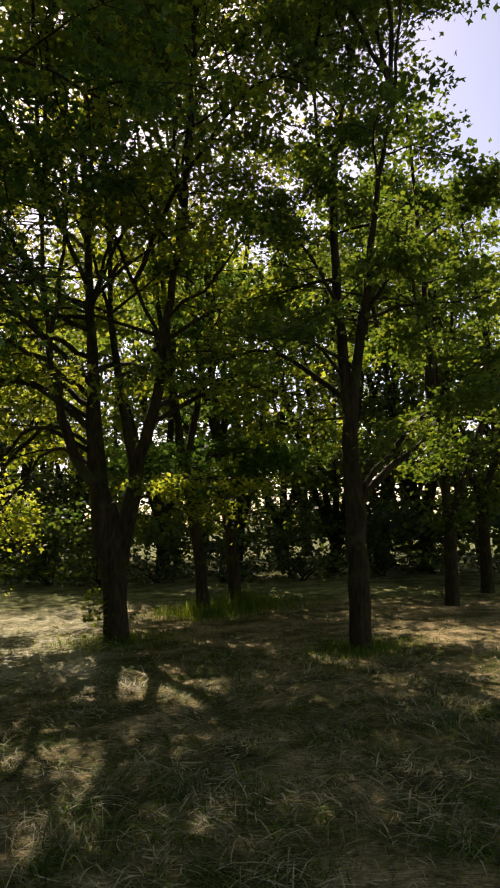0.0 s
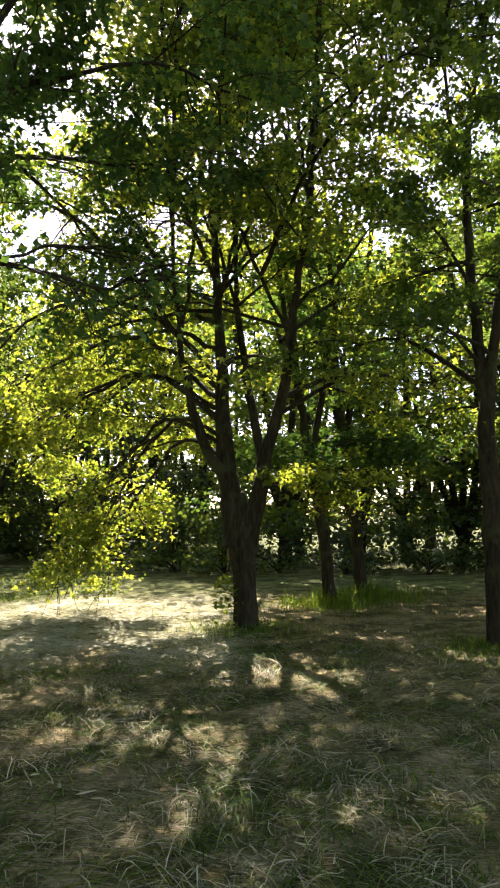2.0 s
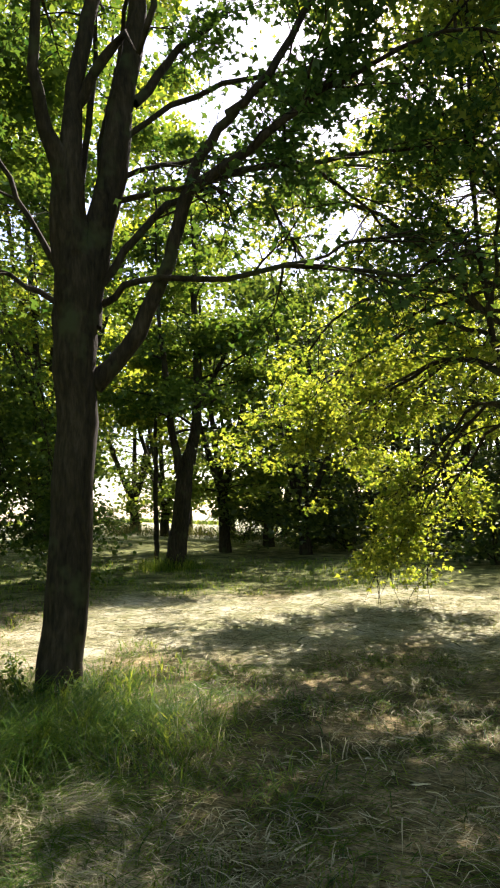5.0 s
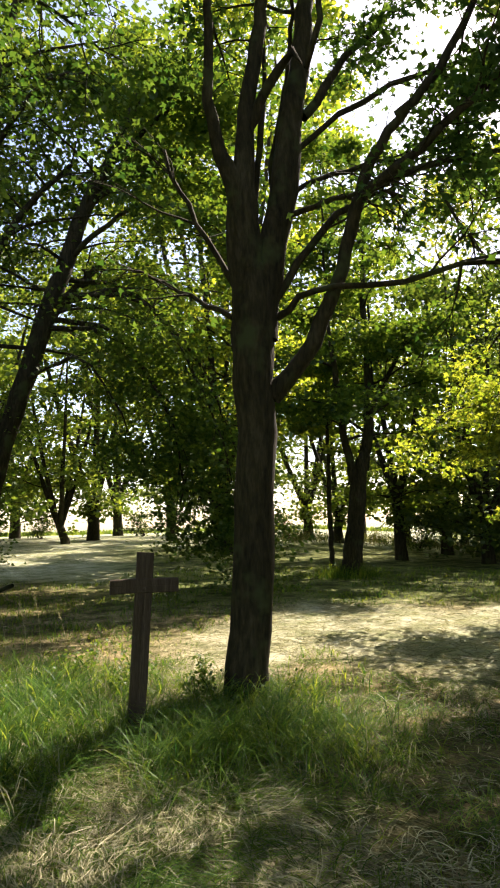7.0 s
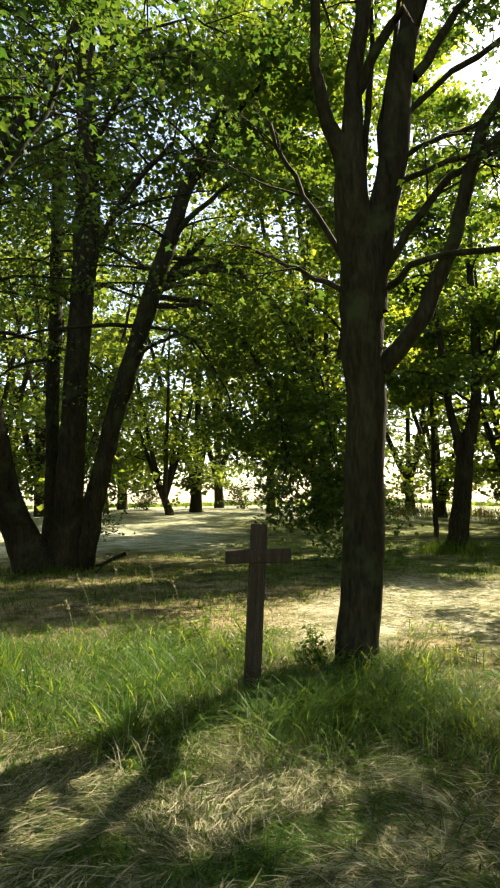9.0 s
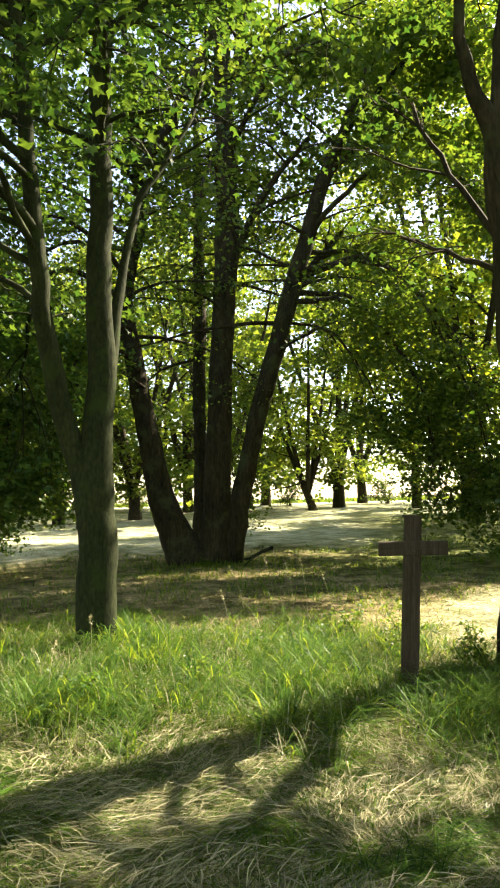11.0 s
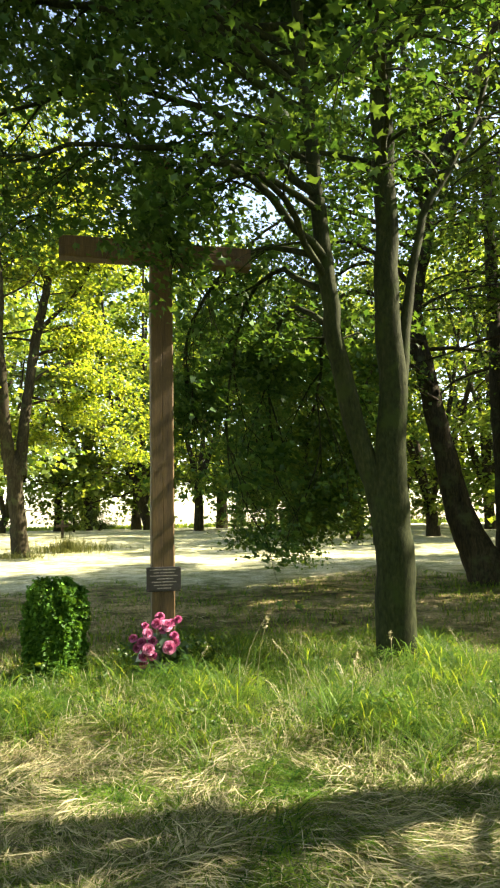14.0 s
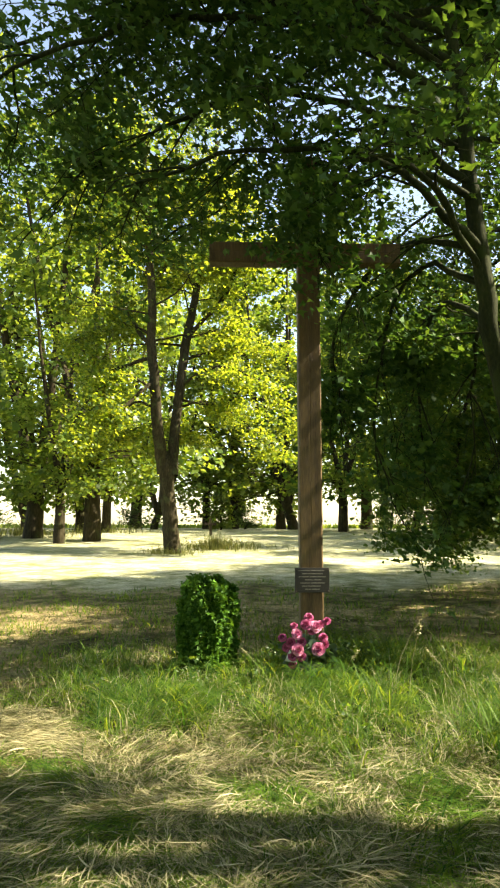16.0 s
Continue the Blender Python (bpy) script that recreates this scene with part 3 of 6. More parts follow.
A_STEMS = [
    [(0.0, 0.0, 0.0, 0.201), (-0.01, 0.0, 0.77, 0.201), (-0.05, 0.0, 1.26, 0.235)],
    [(-0.14, 0.0, 1.18, 0.201), (-0.17, 0.06, 1.76, 0.185), (-0.28, 0.16, 2.77, 0.151), (-0.31, 0.25, 3.72, 0.109), (-0.37, 0.37, 4.86, 0.084), (-0.4, 0.49, 6.11, 0.067), (-0.46, 0.66, 7.77, 0.05)],
    [(0.04, -0.0, 1.1, 0.168), (0.2, -0.08, 1.84, 0.143), (0.35, -0.15, 2.59, 0.109), (0.58, -0.23, 3.35, 0.092), (0.7, -0.31, 4.13, 0.076), (0.84, -0.42, 5.18, 0.059), (1.04, -0.55, 6.51, 0.042)],
    [(-0.25, -0.0, 2.18, 0.101), (-0.5, -0.06, 2.52, 0.092), (-0.7, -0.15, 3.04, 0.084), (-0.78, -0.2, 3.38, 0.067), (-0.9, -0.31, 4.17, 0.05), (-0.98, -0.44, 5.05, 0.042), (-1.01, -0.58, 5.95, 0.034)],
    [(0.21, 0.0, 2.09, 0.092), (0.26, 0.11, 2.51, 0.084), (0.15, 0.3, 3.28, 0.076), (0.04, 0.47, 3.97, 0.067), (-0.07, 0.74, 5.03, 0.059), (-0.09, 1.07, 6.37, 0.042)],
]
R_STEMS = [
    [(-0.0, 0.0, -0.0, 0.165), (0.01, 0.0, 1.06, 0.15), (0.0, 0.0, 1.94, 0.142), (-0.01, 0.0, 2.5, 0.128), (-0.01, 0.0, 2.9, 0.108)],
    [(-0.01, 0.0, 2.8, 0.11), (-0.03, 0.0, 3.29, 0.09), (-0.09, 0.11, 4.37, 0.075), (-0.1, 0.22, 5.49, 0.067), (-0.1, 0.32, 6.47, 0.06), (0.06, 0.42, 7.45, 0.045), (0.26, 0.52, 8.45, 0.037), (0.49, 0.65, 9.82, 0.03)],
    [(0.01, 0.0, 2.8, 0.1), (0.05, -0.0, 3.3, 0.085), (0.22, -0.1, 4.27, 0.067), (0.38, -0.2, 5.2, 0.052), (0.53, -0.29, 6.15, 0.037), (0.75, -0.4, 7.2, 0.03), (0.88, -0.5, 8.19, 0.022)],
    [(0.07, 0.0, 1.86, 0.075), (0.34, 0.08, 2.15, 0.06), (0.64, 0.16, 2.43, 0.045), (1.02, 0.25, 2.71, 0.03)],
    [(0.26, 0.0, 4.35, 0.037), (0.71, 0.08, 5.02, 0.03), (1.25, 0.15, 5.52, 0.022), (1.72, 0.21, 5.87, 0.015)],
    [(-0.1, -0.0, 4.53, 0.03), (-0.35, -0.11, 5.03, 0.022), (-0.64, -0.21, 5.46, 0.015)],
    [(-0.1, 0.0, 6.3, 0.037), (-0.27, 0.16, 7.07, 0.03), (-0.31, 0.34, 8.01, 0.022), (-0.31, 0.55, 9.06, 0.022)],
]
C_STEMS = [
    [(-0.0, 0.0, -0.03, 0.307), (0.26, 0.0, 1.79, 0.256), (0.38, 0.0, 2.97, 0.239)],
    [(0.5, 0.0, 3.14, 0.187), (0.75, 0.14, 4.51, 0.153), (0.82, 0.31, 6.26, 0.136), (0.76, 0.49, 8.04, 0.102), (0.8, 0.67, 9.85, 0.068)],
    [(0.21, -0.0, 2.8, 0.136), (-0.07, -0.17, 4.52, 0.102), (-0.21, -0.35, 6.26, 0.085), (-0.37, -0.49, 7.67, 0.051)],
    [(0.79, 0.0, 4.86, 0.085), (1.51, 0.16, 6.26, 0.068), (2.24, 0.3, 7.51, 0.051)],
]
D_STEMS = [
    [(-0.0, 0.0, -0.04, 0.291), (-0.01, 0.0, 0.85, 0.275), (-0.03, 0.0, 1.8, 0.255)],
    [(-0.02, 0.0, 1.5, 0.262), (-0.01, 0.0, 2.0, 0.252), (0.02, 0.0, 2.6, 0.222), (0.07, 0.06, 3.53, 0.199), (0.05, 0.12, 4.73, 0.183), (0.09, 0.18, 5.95, 0.168), (0.08, 0.24, 7.21, 0.168), (0.12, 0.31, 8.49, 0.153), (0.2, 0.39, 10.26, 0.122), (0.29, 0.51, 12.55, 0.076)],
    [(-0.08, 0.0, 1.6, 0.16), (-0.2, 0.0, 2.3, 0.158), (-0.44, -0.08, 3.15, 0.153), (-0.62, -0.18, 4.09, 0.138), (-0.73, -0.27, 5.05, 0.122), (-0.83, -0.4, 6.36, 0.107), (-0.94, -0.53, 7.62, 0.092), (-1.01, -0.66, 8.91, 0.076), (-1.07, -0.83, 10.67, 0.054)],
    [(0.19, 0.0, 3.61, 0.092), (0.28, 0.16, 4.4, 0.092), (0.42, 0.32, 5.21, 0.069), (0.64, 0.53, 6.2, 0.061), (1.06, 0.69, 6.96, 0.054), (1.5, 0.88, 7.82, 0.046), (1.77, 1.07, 8.69, 0.038)],
]
M_STEMS = [
    [(-0.5, 0.0, 0.02, 0.524), (-1.12, 0.16, 1.46, 0.364), (-1.49, 0.33, 3.2, 0.291), (-1.86, 0.54, 5.26, 0.247), (-2.13, 0.75, 7.35, 0.218), (-1.74, 0.92, 9.17, 0.189), (-1.79, 1.12, 11.18, 0.145), (-1.99, 1.36, 13.54, 0.116), (-2.26, 1.68, 16.76, 0.087)],
    [(-0.14, 0.0, 0.0, 0.291), (-0.17, 0.54, 2.16, 0.175), (-0.17, 1.09, 4.35, 0.175), (-0.09, 1.65, 6.59, 0.175), (-0.09, 2.22, 8.87, 0.16), (-0.08, 2.68, 10.74, 0.131), (-0.1, 3.4, 13.59, 0.087)],
    [(0.21, 0.0, -0.08, 0.407), (0.26, 0.0, 2.15, 0.349), (0.38, 0.0, 4.34, 0.305), (0.5, 0.0, 6.43, 0.291), (0.66, 0.0, 8.57, 0.32), (0.68, 0.0, 10.75, 0.262), (0.62, 0.0, 12.97, 0.233), (0.62, 0.0, 15.24, 0.189), (0.62, 0.0, 18.55, 0.131)],
    [(0.5, -0.0, -0.02, 0.349), (0.91, -0.2, 1.98, 0.247), (1.32, -0.38, 3.74, 0.233), (1.74, -0.54, 5.22, 0.233), (2.23, -0.71, 6.88, 0.233), (2.66, -0.86, 8.27, 0.204), (3.09, -1.0, 9.68, 0.189), (3.59, -1.12, 10.79, 0.145), (4.45, -1.35, 12.9, 0.102)],
    [(2.39, 0.0, 7.04, 0.116), (3.03, 0.22, 7.96, 0.102), (3.83, 0.47, 8.9, 0.073)],
    [(0.92, -0.0, 8.26, 0.102), (1.39, -0.21, 9.19, 0.087), (2.03, -0.44, 10.14, 0.073), (2.82, -0.66, 10.94, 0.058)],
    [(0.96, 0.0, 13.14, 0.145), (1.23, 0.3, 14.6, 0.116), (1.59, 0.7, 16.59, 0.087)],
    [(-1.58, -0.0, 10.41, 0.131), (-0.82, -0.27, 11.51, 0.116), (-0.04, -0.6, 12.95, 0.102), (0.77, -0.99, 14.75, 0.073)],
]
E_STEMS = [
    [(0.0, 0.0, -0.04, 0.37), (-0.19, 0.0, 1.84, 0.315), (-0.3, 0.0, 3.05, 0.317), (-0.31, 0.0, 3.66, 0.342)],
    [(-0.45, 0.0, 3.41, 0.268), (-0.7, -0.2, 5.23, 0.244), (-0.9, -0.4, 7.41, 0.219), (-1.07, -0.6, 9.1, 0.195), (-1.04, -0.8, 10.54, 0.183), (-1.2, -1.0, 12.98, 0.146), (-1.39, -1.3, 15.64, 0.122), (-1.58, -1.6, 18.82, 0.085)],
    [(-0.09, 0.0, 3.34, 0.269), (0.0, 0.2, 5.29, 0.223), (0.25, 0.5, 7.63, 0.202), (0.48, 0.7, 9.51, 0.205), (0.82, 0.9, 11.44, 0.169), (1.12, 1.2, 13.47, 0.146), (1.49, 1.5, 16.13, 0.122), (1.86, 1.9, 19.84, 0.097)],
]
E_LIMBS = [
    [(-0.99, -0.4, 7.36, 0.097), (-1.45, -0.8, 6.82, 0.084), (-2.0, -1.1, 6.22, 0.083), (-2.76, -1.5, 5.67, 0.069)],
    [(-1.06, -0.6, 8.85, 0.097), (-1.6, -0.2, 9.57, 0.099), (-1.93, 0.2, 10.18, 0.075), (-2.46, 0.5, 11.16, 0.063)],
    [(-1.01, -0.5, 8.38, 0.085), (-2.0, 0.0, 8.17, 0.074), (-3.13, 0.6, 7.94, 0.063)],
    [(0.58, 0.7, 9.77, 0.116), (1.33, 0.5, 10.54, 0.103), (2.2, 0.2, 11.53, 0.09), (2.67, -0.2, 12.73, 0.076)],
    [(0.34, 0.6, 8.64, 0.089), (1.64, 1.2, 9.1, 0.078), (3.01, 1.8, 9.84, 0.067)],
    [(0.16, 0.4, 6.71, 0.075), (1.35, 0.2, 6.53, 0.063), (2.34, 0.0, 6.62, 0.062), (2.77, -0.2, 7.05, 0.05)],
    [(-0.8, -0.3, 6.2, 0.07), (-1.8, 0.8, 6.6, 0.05), (-3.2, 1.6, 5.6, 0.03), (-4.2, 2.0, 4.4, 0.015)],
    [(-0.9, -0.3, 7.0, 0.07), (-2.2, -1.4, 7.4, 0.05), (-3.4, -2.2, 6.2, 0.03), (-4.0, -2.6, 5.0, 0.015)],
    [(0.1, 0.3, 6.4, 0.07), (1.6, 1.2, 6.8, 0.05), (3.2, 1.8, 6.0, 0.03), (4.6, 2.2, 4.8, 0.015)],
    [(0.2, 0.5, 7.4, 0.07), (1.8, -0.8, 8.0, 0.05), (3.4, -1.6, 7.2, 0.03), (4.6, -2.0, 5.8, 0.015)],
    [(0.0, 0.2, 5.6, 0.06), (0.3, 1.8, 6.0, 0.04), (0.6, 3.2, 5.0, 0.02)],
    [(-0.7, -0.2, 5.6, 0.06), (-1.0, 1.6, 6.0, 0.04), (-1.3, 3.0, 5.0, 0.02)],
    [(-1.0, -0.6, 9.4, 0.07), (-2.8, 0.6, 10.2, 0.05), (-4.6, 1.0, 9.4, 0.02)],
    [(0.5, 0.7, 9.6, 0.07), (2.4, 1.8, 10.4, 0.05), (4.4, 2.4, 9.8, 0.02)],
]

def wild_stems(seed, height, girth, forks, spread, fork_at):
    """Stems of a wood tree: a bole that forks."""
    r = random.Random(seed)
    lean = r.uniform(-0.3, 0.3)
    out = [[(0, 0, 0, girth), (lean * 0.3, 0, fork_at * 0.5, girth * 0.85), (lean, 0.05, fork_at, girth * 0.8)]]
    for i in range(forks):
        a = 6.28 * i / forks + r.uniform(-0.5, 0.5)
        s = spread * r.uniform(0.6, 1.2)
        out.append([(lean, 0, fork_at - 0.15, girth * 0.6), (lean + 0.4 * s * math.cos(a), 0.4 * s * math.sin(a), fork_at + (height - fork_at) * 0.3, girth * 0.42),
                    (lean + 0.75 * s * math.cos(a), 0.75 * s * math.sin(a), fork_at + (height - fork_at) * 0.65, girth * 0.27), (lean + s * math.cos(a), s * math.sin(a), height, girth * 0.1)])
    return out


def crown_ring(n, z, reach, starts, turn0=0.4):
    """Upper boughs that rise from the stems and spread all round."""
    out = []
    for i in range(n):
        a = turn0 + 6.283 * i / n + 0.5 * math.sin(i * 2.3)
        k = reach * (0.8 + 0.25 * math.sin(i * 1.7))
        zz = z + 0.9 * math.sin(i * 2.9)
        u, w, h = starts[i % len(starts)]
        mx, my = 0.45 * k * math.cos(a), 0.45 * k * math.sin(a)
        out.append([(u, w, h, 0.032), (0.6 * u + 0.4 * mx, 0.6 * w + 0.4 * my, 0.45 * h + 0.55 * zz, 0.026), (mx, my, zz, 0.02), (k * math.cos(a), k * math.sin(a), zz + 0.1, 0.01)])
    return out


# the high ring at 12 m is unseen, added to shade boughs and ground
A_BOUGHS = crown_ring(6, 7.8, 3.8, [(-0.37, 0.37, 4.9), (0.7, -0.31, 4.2), (-0.07, 0.74, 5.0), (-0.9, -0.31, 4.2)], 1.1) + crown_ring(11, 12.0, 4.4, [(-0.4, 0.49, 6.1), (1.0, -0.52, 6.3), (-0.09, 1.0, 6.2), (-1.0, -0.55, 5.8)]) + [
    [(-0.3, 0.2, 3.7, 0.05), (-1.5, 0.5, 4.9, 0.04), (-3.0, 0.9, 5.1, 0.03), (-4.4, 1.3, 4.3, 0.015)],
    [(-0.3, 0.1, 3.0, 0.05), (-1.4, 0.8, 3.9, 0.035), (-2.8, 1.4, 3.7, 0.025), (-4.2, 1.8, 2.9, 0.012)],
    [(-0.3, 0.1, 2.7, 0.045), (-1.2, 0.9, 3.2, 0.03), (-2.1, 1.5, 2.5, 0.02), (-2.8, 1.9, 1.5, 0.012), (-3.1, 2.0, 0.95, 0.008)],
    [(-0.4, 0.2, 4.6, 0.045), (-1.6, 1.2, 5.4, 0.03), (-2.9, 2.0, 5.0, 0.02), (-4.0, 2.6, 4.2, 0.012)],
    [(0.5, -0.2, 3.1, 0.04), (1.5, -0.6, 3.6, 0.025), (2.6, -1.0, 3.4, 0.015)],
    [(-0.4, 0.5, 6.0, 0.04), (-1.2, 1.8, 7.0, 0.03), (-1.8, 3.0, 7.2, 0.012)],
    [(-0.1, 0.9, 5.6, 0.04), (0.2, 2.2, 6.6, 0.03), (0.4, 3.4, 6.9, 0.012)],
    [(-0.4, 0.4, 5.0, 0.04), (-1.4, 1.4, 5.8, 0.03), (-2.2, 2.4, 6.2, 0.012)],
    [(-0.3, 0.2, 3.4, 0.045), (-1.3, 1.4, 4.2, 0.035), (-2.4, 2.0, 3.7, 0.025), (-3.4, 2.3, 2.7, 0.012)],
    [(-0.3, 0.2, 3.5, 0.045), (-1.6, 0.7, 4.5, 0.035), (-3.2, 1.2, 4.2, 0.025), (-4.7, 1.6, 3.4, 0.012)],
    [(-0.35, 0.3, 4.2, 0.045), (-1.4, 1.6, 4.9, 0.035), (-2.7, 2.3, 4.3, 0.025), (-3.9, 2.6, 3.3, 0.012)],
    [(-0.9, -0.31, 4.2, 0.045), (-2.2, 0.2, 6.0, 0.035), (-3.6, 0.6, 6.9, 0.025), (-4.8, 1.0, 6.9, 0.012)],
    [(-0.98, -0.44, 5.0, 0.045), (-2.2, 0.8, 7.0, 0.035), (-3.6, 1.6, 8.0, 0.025), (-4.8, 2.2, 8.0, 0.012)],
    [(-0.3, 0.2, 3.2, 0.045), (-1.5, 1.0, 4.0, 0.035), (-2.9, 1.7, 3.6, 0.025), (-4.0, 2.1, 2.9, 0.012)],
    [(-0.3, 0.1, 2.8, 0.04), (-1.1, 0.8, 3.2, 0.03), (-1.9, 1.3, 2.3, 0.02), (-2.5, 1.6, 1.2, 0.01)],
    [(-0.3, 0.1, 2.5, 0.04), (-1.0, 1.2, 2.9, 0.03), (-1.7, 1.8, 2.2, 0.02), (-2.3, 2.1, 1.3, 0.012)],
    [(0.2, 0.1, 2.0, 0.02), (0.9, 0.0, 2.2, 0.014), (1.6, -0.1, 2.45, 0.008)],
    [(0.6, 0.2, 4.3, 0.04), (1.7, 0.9, 5.2, 0.025), (2.8, 1.2, 5.3, 0.015)],
    [(-0.4, -0.1, 5.2, 0.04), (-1.0, -1.4, 6.3, 0.03), (-1.6, -2.6, 6.8, 0.015)],
    [(0.3, -0.3, 5.2, 0.04), (0.9, -1.5, 6.2, 0.03), (1.5, -2.8, 6.6, 0.015)],
]
maple_a = tree("maple_tree", (-1.98, 9.94, 0.0), 11.3, A_STEMS, 11, 84000, 0.084, MAPLE, BARK, "multi-stemmed maple with low drooping boughs over mown grass", (17, 2.9), 3.2, boughs=A_BOUGHS, top=14.0, upper=((12000, 0.10, 8.5),), slim=0.88, bare=(0,), group="maples of the meadow", puff=0.115, lobed=3, weight=lambda u, w, z: 1.15 if u < -1.0 and z < 5.5 else 0.08 if u < -1.0 and z < 6.5 else 1.0)
# its ring at 11.3 m is above the view, added to shade the foreground
tree("maple_tree", (1.33, 8.90, -0.02), -8.5, R_STEMS, 12, 46000, 0.076, LINDEN, BARK, "slender dark-trunked maple forking high, airy crown", (17, 2.4), 2.9, top=13.0, upper=((3000, 0.10, 8.5),), slim=0.88, puff=0.115, lobed=3, boughs=crown_ring(8, 11.3, 3.4, [(0.26, 0.52, 8.4), (0.75, -0.4, 7.2), (-0.31, 0.34, 8.0)]) + [[(0.1, 0.0, 2.0, 0.04), (0.9, -0.3, 2.9, 0.03), (1.9, -0.6, 3.3, 0.015)], [(0.0, 0.1, 3.2, 0.04), (-1.0, 0.4, 4.0, 0.025), (-1.9, 0.8, 4.1, 0.015)]], bare=(0,), group="maples of the meadow")
shoot_rng = np.random.default_rng(19)
shoot_at = np.array((-0.24, -0.20, 0.52)) + shoot_rng.standard_normal((110, 3)) * np.array((0.09, 0.08, 0.15))
part_mesh("shoot", leaf_mesh("shoot", shoot_rng, shoot_at, 0.075, lobed=True), MAPLE, maple_a, "small leafy shoot at the trunk's foot")["kind"] = "stuff"
# the ring at 10.2 m is out of view, added for its shadow
B_BOUGHS = B_LIMBS + crown_ring(4, 10.2, 2.6, [(-0.29, -0.6, 8.1), (0.36, 0.58, 8.1), (1.0, 0.2, 8.2)]) + [
    [(2.9, 0.3, 5.6, 0.03), (3.8, 1.1, 5.7, 0.022), (4.8, 1.7, 5.3, 0.012)],
    [(2.7, -0.7, 5.95, 0.028), (3.6, -1.3, 6.3, 0.02), (4.6, -1.7, 6.1, 0.012)],
    [(3.3, 0.75, 7.3, 0.028), (4.2, 0.7, 7.6, 0.02), (5.2, 0.8, 7.4, 0.012)],
]
tree("maple_tree", (-5.48, 4.29, 0.0), 51.9, B_STEMS, 13, 22000, 0.083, SHADED_MAPLE, BARK, "dark green-grey trunked maple with a curved limb beside the small cross", (6, 1.8), 6.6, boughs=B_BOUGHS, top=12.0, lobed=3, puff=0.11, bare=(0, 1), clear=0.38, weight=lambda u, w, z: 0.1 if u < 2.2 and z < 6.6 else 0.2 if z < 4.8 else 0.6 if u < 2.2 else 1.0, group="maples of the meadow")
